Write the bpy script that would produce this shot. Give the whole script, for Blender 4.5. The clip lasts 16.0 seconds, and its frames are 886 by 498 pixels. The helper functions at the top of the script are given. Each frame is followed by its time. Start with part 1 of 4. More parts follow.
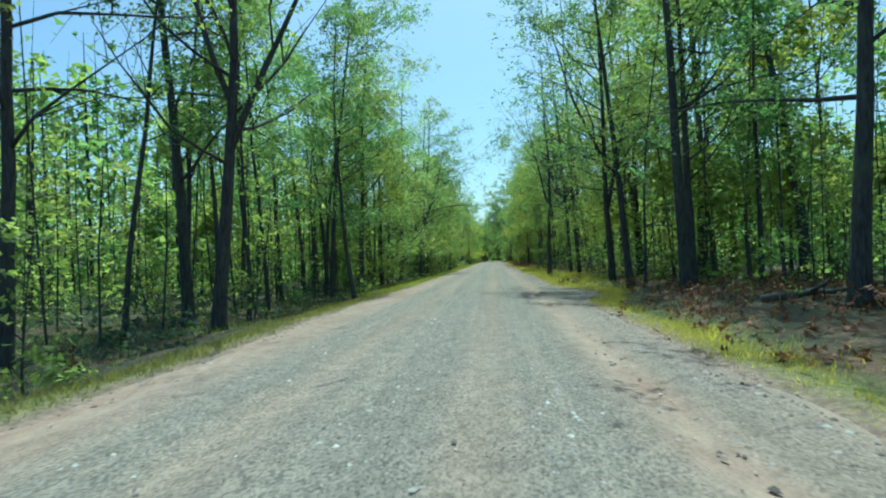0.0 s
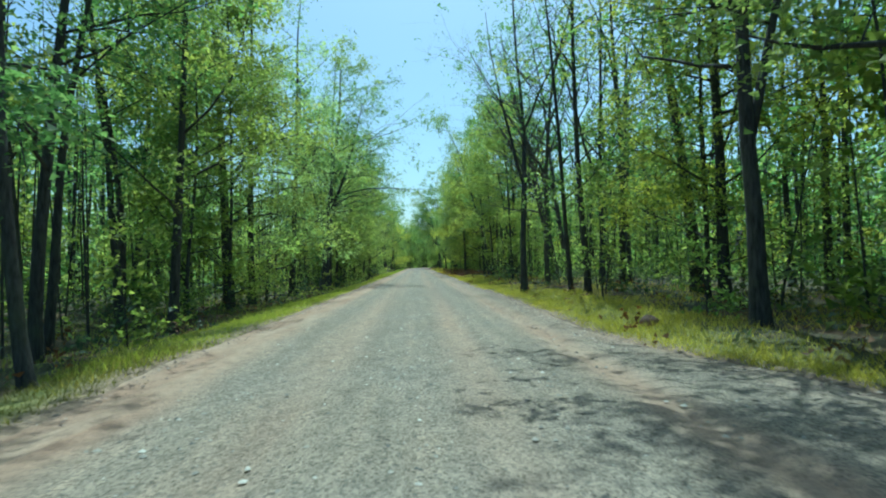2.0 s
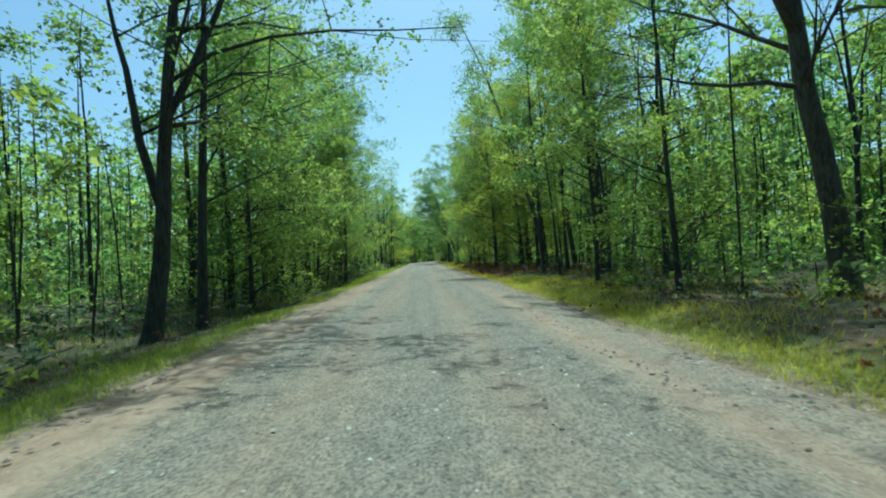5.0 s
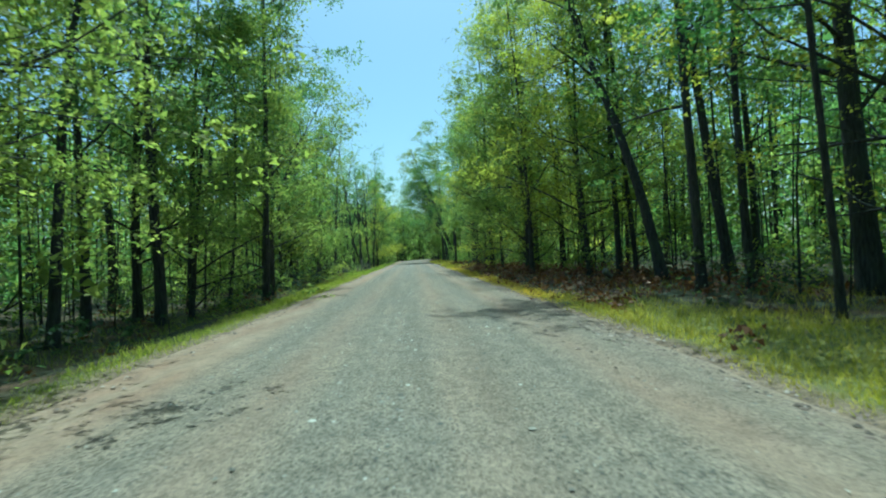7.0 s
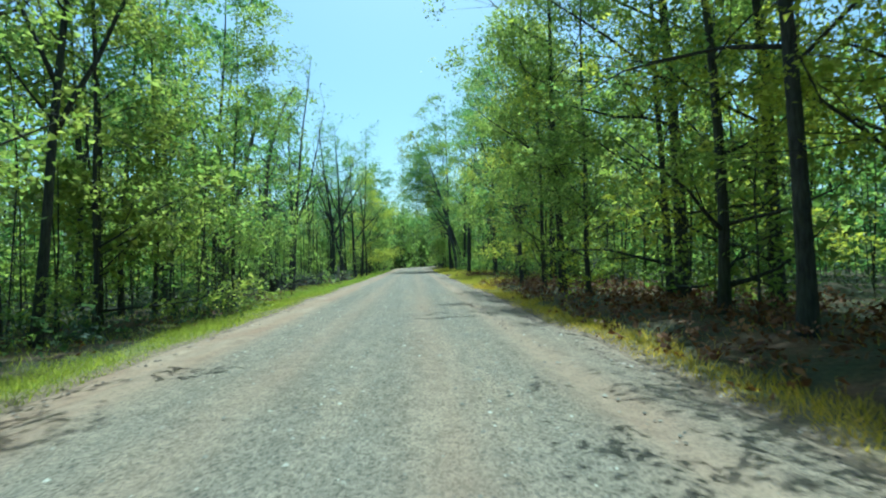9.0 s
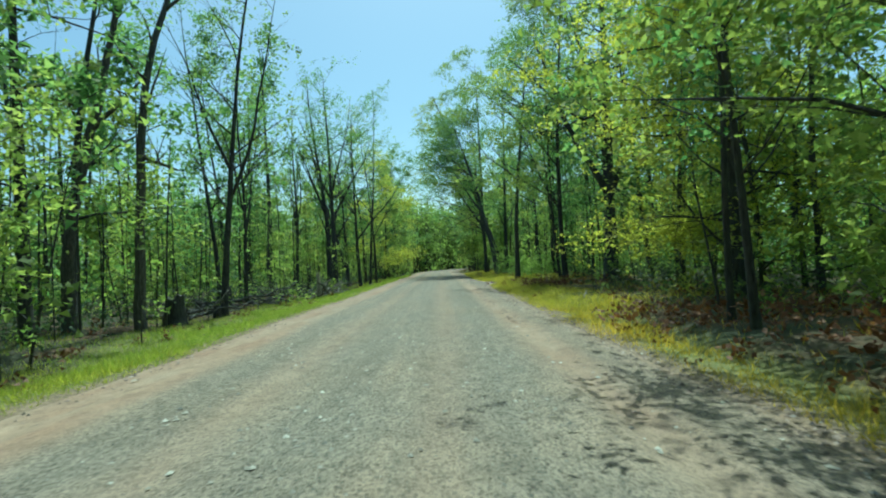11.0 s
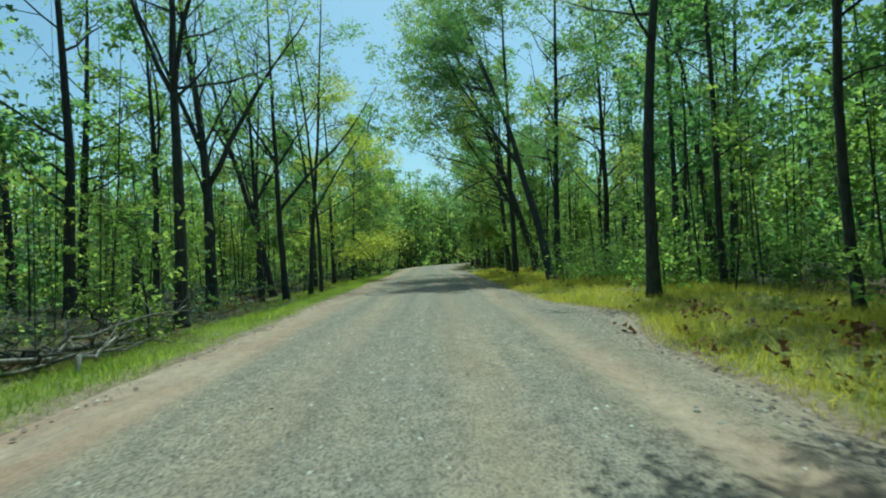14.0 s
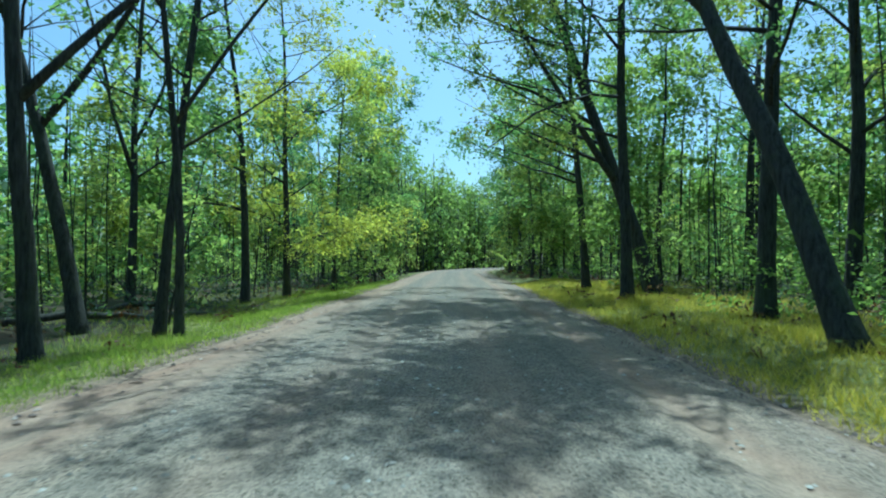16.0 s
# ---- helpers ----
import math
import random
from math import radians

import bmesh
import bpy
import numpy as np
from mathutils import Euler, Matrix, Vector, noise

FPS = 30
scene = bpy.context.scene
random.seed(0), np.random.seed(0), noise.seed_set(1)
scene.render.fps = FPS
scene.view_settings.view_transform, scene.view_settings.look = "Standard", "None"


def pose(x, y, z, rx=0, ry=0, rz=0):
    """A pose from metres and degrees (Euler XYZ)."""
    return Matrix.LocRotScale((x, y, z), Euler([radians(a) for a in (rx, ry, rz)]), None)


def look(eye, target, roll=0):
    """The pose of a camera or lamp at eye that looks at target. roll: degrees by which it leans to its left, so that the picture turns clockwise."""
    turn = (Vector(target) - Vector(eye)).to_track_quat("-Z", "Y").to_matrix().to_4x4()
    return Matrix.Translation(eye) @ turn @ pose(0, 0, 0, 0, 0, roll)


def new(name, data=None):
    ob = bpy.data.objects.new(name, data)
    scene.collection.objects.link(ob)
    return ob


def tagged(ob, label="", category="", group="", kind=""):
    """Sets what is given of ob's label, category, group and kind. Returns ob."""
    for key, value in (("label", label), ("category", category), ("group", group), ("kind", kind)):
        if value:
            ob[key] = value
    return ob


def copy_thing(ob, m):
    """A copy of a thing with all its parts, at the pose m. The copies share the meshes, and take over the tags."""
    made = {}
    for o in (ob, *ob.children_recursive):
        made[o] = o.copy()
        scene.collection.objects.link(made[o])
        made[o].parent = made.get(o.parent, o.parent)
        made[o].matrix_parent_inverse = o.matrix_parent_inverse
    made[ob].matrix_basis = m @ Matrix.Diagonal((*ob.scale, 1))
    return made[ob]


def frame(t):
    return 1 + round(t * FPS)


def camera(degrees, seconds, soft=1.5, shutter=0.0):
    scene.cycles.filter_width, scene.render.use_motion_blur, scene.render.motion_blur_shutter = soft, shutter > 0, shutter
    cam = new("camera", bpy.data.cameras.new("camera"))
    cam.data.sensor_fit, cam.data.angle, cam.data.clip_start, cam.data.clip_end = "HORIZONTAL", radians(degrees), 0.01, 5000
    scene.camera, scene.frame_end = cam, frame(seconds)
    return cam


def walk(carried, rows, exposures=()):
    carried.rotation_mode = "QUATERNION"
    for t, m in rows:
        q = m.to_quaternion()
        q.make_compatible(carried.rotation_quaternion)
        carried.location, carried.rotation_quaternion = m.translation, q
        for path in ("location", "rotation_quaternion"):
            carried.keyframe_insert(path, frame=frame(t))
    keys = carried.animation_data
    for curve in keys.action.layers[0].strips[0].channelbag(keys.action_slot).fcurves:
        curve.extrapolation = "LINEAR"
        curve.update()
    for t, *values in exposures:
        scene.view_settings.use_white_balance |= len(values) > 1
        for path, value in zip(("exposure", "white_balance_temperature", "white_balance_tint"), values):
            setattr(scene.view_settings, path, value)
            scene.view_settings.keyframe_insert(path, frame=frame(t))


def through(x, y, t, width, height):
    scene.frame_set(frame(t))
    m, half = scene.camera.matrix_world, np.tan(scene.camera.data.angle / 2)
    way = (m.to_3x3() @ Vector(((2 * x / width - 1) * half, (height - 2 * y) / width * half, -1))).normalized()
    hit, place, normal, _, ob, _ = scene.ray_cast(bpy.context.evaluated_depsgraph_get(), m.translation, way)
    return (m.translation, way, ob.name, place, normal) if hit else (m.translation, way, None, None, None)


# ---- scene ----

# ---------------------------------------------------------------- camera
cam = camera(78.0, 16.0, soft=2.0, shutter=0.1)
PATH = [
    (0, (0.967, 0.0, 1.25), (0.782, 1.991, 1.29), -2.0),
    (0.5, (0.618, 3.827, 1.239), (0.497, 5.823, 1.285), -1.5),
    (1, (0.307, 7.549, 1.232), (0.247, 9.547, 1.288), -1.2),
    (1.5, (0.148, 11.214, 1.226), (0.211, 13.212, 1.277), -1.9),
    (2, (0.202, 14.715, 1.245), (0.295, 16.712, 1.3), -1.1),
    (2.5, (0.161, 18.388, 1.247), (0.262, 20.385, 1.298), -1.2),
    (3, (0.16, 22.215, 1.248), (0.248, 24.212, 1.297), -1.0),
    (3.5, (0.104, 26.015, 1.252), (0.173, 28.013, 1.292), -1.7),
    (4, (0.025, 29.946, 1.241), (0.087, 31.945, 1.279), -2.2),
    (6.5, (0.32, 50.582, 1.239), (0.418, 52.579, 1.258), -2.8),
    (7, (0.319, 55.244, 1.227), (0.43, 57.241, 1.248), -2.4),
    (7.5, (0.344, 59.975, 1.23), (0.505, 61.968, 1.271), -1.5),
    (8, (0.603, 64.564, 1.244), (0.777, 66.556, 1.292), -0.6),
    (8.5, (0.676, 69.127, 1.256), (0.767, 71.124, 1.307), -1.0),
    (9, (0.613, 73.67, 1.247), (0.719, 75.667, 1.294), -1.3),
    (11.5, (0.914, 93.865, 1.232), (0.892, 95.864, 1.291), -2.9),
    (12, (0.664, 97.577, 1.235), (0.633, 99.576, 1.292), -3.5),
    (12.5, (0.505, 101.318, 1.244), (0.501, 103.317, 1.29), -3.4),
    (13, (0.425, 105.104, 1.253), (0.463, 107.104, 1.297), -2.9),
    (13.5, (0.53, 108.959, 1.279), (0.572, 110.958, 1.321), -2.1),
    (14, (0.385, 112.947, 1.275), (0.427, 114.946, 1.308), -2.0),
    (14.5, (0.392, 117.011, 1.263), (0.421, 119.01, 1.299), -1.6),
    (15, (0.399, 121.11, 1.251), (0.408, 123.11, 1.293), -1.5),
    (15.5, (0.372, 125.152, 1.242), (0.356, 127.151, 1.288), -0.8),
    (16, (0.408, 129.512, 1.242), (0.358, 131.511, 1.285), 0.4),
]
walk(cam, [(t, look(eye, target, roll)) for t, eye, target, roll in PATH],
     exposures=[(0.0, 0.22, 5000, -21), (1.5, 0.18, 5000, -22), (4.0, 0.11, 5000, -22), (6.5, -0.02, 5080, -28), (7.2, 0.12, 4800, -28), (8.0, 0.24, 4740, -28),
                (9.0, 0.32, 4900, -23), (12.0, -0.04, 5320, -30), (14.5, -0.08, 5300, -29), (15.4, 0.0, 4950, -26), (16.0, 0.16, 4620, -20)])

# ---------------------------------------------------------------- light
SUN_AZ, SUN_EL = radians(5), radians(64)   # right of the road's heading, above the horizon
world = bpy.data.worlds.new("sky")
scene.world = world
world.use_nodes = True
wn = world.node_tree
sky = wn.nodes.new("ShaderNodeTexSky")
sky.sky_type, sky.sun_disc = "NISHITA", False
sky.sun_elevation, sky.sun_rotation = SUN_EL, SUN_AZ
sky.dust_density, sky.ozone_density = 2.2, 1.6
wn.links.new(sky.outputs[0], wn.nodes["Background"].inputs[0])
wn.nodes["Background"].inputs[1].default_value = 0.135
sun = new("sun", bpy.data.lights.new("sun", "SUN"))
sun.data.energy, sun.data.angle, sun.data.color = 4.3, radians(0.5), (1.0, 0.95, 0.86)
sun.matrix_world = look((0, 0, 60), (-math.sin(SUN_AZ) * math.cos(SUN_EL), -math.cos(SUN_AZ) * math.cos(SUN_EL), 60 - math.sin(SUN_EL)))


# ---------------------------------------------------------------- materials
def material(name, build):
    m = bpy.data.materials.new(name)
    m.use_nodes = True
    t = m.node_tree
    build(t, t.nodes["Principled BSDF"], lambda kind, **k: node(t, kind, **k))
    return m


def node(t, kind, **inputs):
    n = t.nodes.new("ShaderNode" + kind)
    for k, v in inputs.items():
        n.inputs[k.replace("_", " ")].default_value = v
    return n


def ramp(t, source, stops):
    r = t.nodes.new("ShaderNodeValToRGB")
    e = r.color_ramp.elements
    while len(e) < len(stops):
        e.new(0.5)
    for el, (at, c) in zip(e, stops):
        el.position, el.color = at, (*c, 1)
    t.links.new(source, r.inputs[0])
    return r.outputs[0]


def set_rough(b, v):
    b.inputs["Roughness"].default_value = v


def noise_of(t, scale, detail=4, rough=0.6, vector=None):
    n = node(t, "TexNoise", Scale=scale, Detail=detail, Roughness=rough)
    if vector is not None:
        t.links.new(vector, n.inputs["Vector"])
    return n.outputs["Fac"]


def mixed(t, fac, a, b, how="MIX"):
    m = t.nodes.new("ShaderNodeMix")
    m.data_type, m.blend_type = "RGBA", how
    for k, v in ((0, fac), (6, a), (7, b)):
        if isinstance(v, (int, float)):
            m.inputs[k].default_value = v
        elif isinstance(v, tuple):
            m.inputs[k].default_value = (*v, 1)
        else:
            t.links.new(v, m.inputs[k])
    return m.outputs[2]


def bumped(t, b, height, strength, distance):
    n = node(t, "Bump", Strength=strength, Distance=distance)
    t.links.new(height, n.inputs["Height"])
    t.links.new(n.outputs[0], b.inputs["Normal"])


def place_of(t):
    return t.nodes.new("ShaderNodeNewGeometry").outputs["Position"]


def stretched(t, vector, sx, sy, sz):
    m = t.nodes.new("ShaderNodeMapping")
    m.inputs["Scale"].default_value = (sx, sy, sz)
    t.links.new(vector, m.inputs["Vector"])
    return m.outputs[0]


def grey_of(t, colour):
    n = t.nodes.new("ShaderNodeRGBToBW")
    t.links.new(colour, n.inputs[0])
    return n.outputs[0]


def gravel(t, b, n):
    """Khaki grey grit with darker pebbles; packed tan sand in the wheel tracks and at the edges."""
    p = place_of(t)
    wide = noise_of(t, 0.45, 4, 0.6, p)
    streak = noise_of(t, 1.0, 5, 0.62, stretched(t, p, 2.4, 0.06, 1))
    mottle = noise_of(t, 5.0, 5, 0.7, stretched(t, p, 1, 0.7, 1))
    grit = noise_of(t, 34, 5, 0.8, p)
    fine = node(t, "TexVoronoi", Scale=48)
    t.links.new(p, fine.inputs["Vector"])
    pebble = grey_of(t, fine.outputs["Color"])
    sand = t.nodes.new("ShaderNodeAttribute")
    sand.attribute_name = "sandy"
    packed = sand.outputs["Fac"]
    base = ramp(t, streak, [(0.36, (0.21, 0.18, 0.145)), (0.5, (0.25, 0.214, 0.172)), (0.64, (0.305, 0.247, 0.192))])
    base = mixed(t, ramp(t, wide, [(0.4, (0, 0, 0)), (0.62, (0.75, 0.75, 0.75))]), base, (0.235, 0.209, 0.176))
    base = mixed(t, packed, base, ramp(t, noise_of(t, 1.6, 4, 0.6, stretched(t, p, 1, 0.3, 1)), [(0.35, (0.315, 0.21, 0.152)), (0.65, (0.385, 0.29, 0.218))]))
    loose = ramp(t, packed, [(0.1, (1, 1, 1)), (0.8, (0.3, 0.3, 0.3))])
    base = mixed(t, 0.7, base, ramp(t, mottle, [(0.36, (0.38, 0.38, 0.38)), (0.5, (0.5, 0.5, 0.5)), (0.66, (0.6, 0.59, 0.58))]), "OVERLAY")
    base = mixed(t, loose, base, mixed(t, 1.0, base, ramp(t, grit, [(0.3, (0.14, 0.14, 0.14)), (0.48, (0.49, 0.49, 0.49)), (0.7, (0.68, 0.67, 0.66))]), "OVERLAY"))
    base = mixed(t, loose, base, mixed(t, 0.85, base, ramp(t, pebble, [(0.12, (0.2, 0.2, 0.2)), (0.45, (0.5, 0.5, 0.5)), (0.88, (0.62, 0.61, 0.6))]), "OVERLAY"))
    for scale, share, size in ((15, 0.5, 0.26), (27, 0.55, 0.3)):
        dots = node(t, "TexVoronoi", Scale=scale)
        t.links.new(p, dots.inputs["Vector"])
        spot = ramp(t, dots.outputs["Distance"], [(size - 0.08, (1, 1, 1)), (size, (0, 0, 0))])
        some = ramp(t, grey_of(t, dots.outputs["Color"]), [(share, (0, 0, 0)), (share + 0.05, (0.8, 0.8, 0.8))])
        here = mixed(t, 1.0, mixed(t, 1.0, spot, some, "MULTIPLY"), loose, "MULTIPLY")
        base = mixed(t, here, base, ramp(t, grit, [(0.4, (0.075, 0.07, 0.065)), (0.65, (0.17, 0.16, 0.145))]))
    t.links.new(base, b.inputs["Base Color"])
    b.inputs["Roughness"].default_value = 0.95
    b.inputs["Specular IOR Level"].default_value = 0.2
    bumped(t, b, mixed(t, 0.5, grit, pebble), 0.7, 0.025)


def soil(t, b, n):
    p = place_of(t)
    patch = noise_of(t, 0.7, 5, 0.65, p)
    litter = noise_of(t, 14, 4, 0.7, p)
    v = node(t, "TexVoronoi", Scale=22)
    t.links.new(p, v.inputs["Vector"])
    base = ramp(t, patch, [(0.35, (0.032, 0.042, 0.018)), (0.5, (0.06, 0.055, 0.027)), (0.66, (0.12, 0.07, 0.043))])
    base = mixed(t, 0.6, base, ramp(t, grey_of(t, v.outputs["Color"]), [(0.1, (0.2, 0.2, 0.2)), (0.9, (0.75, 0.72, 0.68))]), "OVERLAY")
    turf = t.nodes.new("ShaderNodeAttribute")
    turf.attribute_name = "turf"
    green = ramp(t, noise_of(t, 9.0, 6, 0.8, p), [(0.34, (0.075, 0.09, 0.024)), (0.46, (0.15, 0.17, 0.042)), (0.57, (0.21, 0.2, 0.06)), (0.7, (0.26, 0.22, 0.085))])
    base = mixed(t, turf.outputs["Fac"], base, green)
    shoulder = t.nodes.new("ShaderNodeAttribute")
    shoulder.attribute_name = "sandy"
    base = mixed(t, shoulder.outputs["Fac"], base, ramp(t, noise_of(t, 5.0, 5, 0.7, p), [(0.35, (0.17, 0.12, 0.085)), (0.65, (0.3, 0.225, 0.165))]))
    base = mixed(t, 0.7, base, ramp(t, litter, [(0.3, (0.2, 0.2, 0.2)), (0.7, (0.8, 0.75, 0.7))]), "OVERLAY")
    t.links.new(base, b.inputs["Base Color"])
    b.inputs["Roughness"].default_value = 0.95
    bumped(t, b, litter, 0.8, 0.05)


def bark_of(dark, light):
    def build(t, b, n):
        p = place_of(t)
        ridges = noise_of(t, 1.0, 5, 0.7, stretched(t, p, 22, 22, 3))
        moss = noise_of(t, 1.3, 3, 0.6, p)
        base = ramp(t, ridges, [(0.35, dark), (0.65, light)])
        base = mixed(t, ramp(t, moss, [(0.52, (0, 0, 0)), (0.7, (0.45, 0.45, 0.45))]), base, (0.09, 0.105, 0.06))
        t.links.new(base, b.inputs["Base Color"])
        b.inputs["Roughness"].default_value = 0.92
        bumped(t, b, ridges, 0.9, 0.03)
    return build


def leaf_of(a, c, d, through=0.6, vary=0.8):
    def build(t, b, n):
        g = t.nodes.new("ShaderNodeNewGeometry")
        o = t.nodes.new("ShaderNodeObjectInfo")
        col = ramp(t, g.outputs["Random Per Island"], [(0.0, a), (0.55, c), (1.0, d)])
        tone = ramp(t, o.outputs["Random"], [(0.0, (0.42, 0.49, 0.46)), (0.4, (0.5, 0.5, 0.5)), (0.75, (0.57, 0.53, 0.47)), (1.0, (0.64, 0.52, 0.46))])
        col = mixed(t, vary, col, tone, "OVERLAY")
        bough = noise_of(t, 0.9, 3, 0.6, g.outputs["Position"])
        col = mixed(t, 0.6, col, ramp(t, bough, [(0.32, (0.33, 0.38, 0.42)), (0.5, (0.5, 0.5, 0.5)), (0.66, (0.66, 0.62, 0.48))]), "OVERLAY")
        t.links.new(col, b.inputs["Base Color"])
        b.inputs["Roughness"].default_value = 0.62
        b.inputs["Specular IOR Level"].default_value = 0.25
        tr = t.nodes.new("ShaderNodeBsdfTranslucent")
        warm = mixed(t, 1.0, col, (2.05, 2.1, 1.2), "MULTIPLY")
        t.links.new(warm, tr.inputs["Color"])
        mix = node(t, "MixShader", Fac=through)
        t.links.new(b.outputs[0], mix.inputs[1])
        t.links.new(tr.outputs[0], mix.inputs[2])
        t.links.new(mix.outputs[0], t.nodes["Material Output"].inputs["Surface"])
    return build


GRAVEL = material("gravel", gravel)
SOIL = material("forest_floor", soil)
BARK = material("bark", bark_of((0.02, 0.02, 0.02), (0.083, 0.081, 0.076)))
BARK_GREY = material("bark_grey", bark_of((0.045, 0.042, 0.038), (0.15, 0.14, 0.125)))
LEAF = material("leaf", leaf_of((0.078, 0.132, 0.064), (0.129, 0.2, 0.094), (0.225, 0.3, 0.152)))
LEAF_YELLOW = material("leaf_yellow", leaf_of((0.116, 0.16, 0.057), (0.187, 0.235, 0.083), (0.305, 0.34, 0.143)))
LEAF_LIME = material("leaf_lime", leaf_of((0.225, 0.235, 0.05), (0.335, 0.335, 0.075), (0.46, 0.44, 0.13), 0.6, 0.25))
LEAF_PALE = material("leaf_pale", leaf_of((0.22, 0.26, 0.13), (0.33, 0.37, 0.21), (0.5, 0.53, 0.36)))
LEAF_DARK = material("leaf_dark", leaf_of((0.035, 0.06, 0.04), (0.065, 0.095, 0.06), (0.115, 0.15, 0.085), 0.4))
STONE = material("stone", lambda t, b, n: (t.links.new(ramp(t, t.nodes.new("ShaderNodeNewGeometry").outputs["Random Per Island"],
                 [(0.0, (0.1, 0.092, 0.085)), (0.45, (0.25, 0.23, 0.2)), (0.8, (0.36, 0.33, 0.29)), (1.0, (0.55, 0.52, 0.46))]), b.inputs["Base Color"]),
                 set_rough(b, 0.9)))
GRASS = material("grass", leaf_of((0.145, 0.2, 0.04), (0.23, 0.285, 0.06), (0.37, 0.385, 0.12), 0.45))
GRASS_OLIVE = material("grass_olive", leaf_of((0.09, 0.1, 0.035), (0.145, 0.145, 0.05), (0.25, 0.22, 0.09), 0.4))
GRASS_DRY = material("grass_dry", leaf_of((0.25, 0.235, 0.045), (0.385, 0.33, 0.065), (0.54, 0.43, 0.14), 0.45))
LITTER = material("dead_leaves", leaf_of((0.09, 0.04, 0.024), (0.18, 0.078, 0.042), (0.28, 0.15, 0.09), 0.15))
ROCK = material("rock", bark_of((0.19, 0.115, 0.085), (0.3, 0.2, 0.155)))
RUBBLE = material("rubble", lambda t, b, n: (t.links.new(ramp(t, t.nodes.new("ShaderNodeNewGeometry").outputs["Random Per Island"],
                  [(0.0, (0.075, 0.06, 0.05)), (0.4, (0.15, 0.11, 0.09)), (0.75, (0.27, 0.2, 0.165)), (1.0, (0.45, 0.38, 0.33))]), b.inputs["Base Color"]),
                  set_rough(b, 0.9)))
DEADWOOD = material("deadwood", bark_of((0.16, 0.14, 0.12), (0.42, 0.38, 0.33)))


# ---------------------------------------------------------------- mesh tools
def mesh_object(name, verts, faces, mat, parent=None, label="", smooth=True):
    me = bpy.data.meshes.new(name)
    if isinstance(faces, np.ndarray):
        me.vertices.add(len(verts))
        me.vertices.foreach_set("co", np.asarray(verts, np.float32).ravel())
        me.loops.add(faces.size)
        me.loops.foreach_set("vertex_index", faces.astype(np.int32).ravel())
        me.polygons.add(len(faces))
        me.polygons.foreach_set("loop_start", np.arange(len(faces), dtype=np.int32) * faces.shape[1])
        me.update(calc_edges=True)
    else:
        me.from_pydata(verts, [], faces)
    if smooth:
        me.polygons.foreach_set("use_smooth", [True] * len(me.polygons))
    me.materials.append(mat)
    ob = new(name, me)
    ob.parent = parent
    if label:
        ob["label"] = label
    return ob


class Tubes:
    """Collects tapered round limbs into one mesh."""

    def __init__(self):
        self.v, self.f = [], []

    def add(self, pts, radii, sides=6, closed=True):
        pts = np.asarray(pts, float)
        base = len(self.v)
        d = np.gradient(pts, axis=0)
        d /= np.linalg.norm(d, axis=1)[:, None] + 1e-9
        ref = np.array([1.0, 0.13, 0.07]) if abs(d[0, 0]) < 0.8 else np.array([0.0, 1.0, 0.1])
        u = np.cross(d, ref)
        u /= np.linalg.norm(u, axis=1)[:, None]
        w = np.cross(d, u)
        ang = np.arange(sides) * 2 * np.pi / sides
        for p, r, uu, ww in zip(pts, radii, u, w):
            ring = p + r * (np.cos(ang)[:, None] * uu + np.sin(ang)[:, None] * ww)
            self.v += ring.tolist()
        for k in range(len(pts) - 1):
            for s in range(sides):
                a, b2 = base + k * sides + s, base + k * sides + (s + 1) % sides
                self.f.append((a, b2, b2 + sides, a + sides))
        if closed:
            self.f.append(tuple(base + (len(pts) - 1) * sides + s for s in range(sides)))
            self.f.append(tuple(base + s for s in reversed(range(sides))))


def unit(v):
    return v / (np.linalg.norm(v, axis=1)[:, None] + 1e-9)


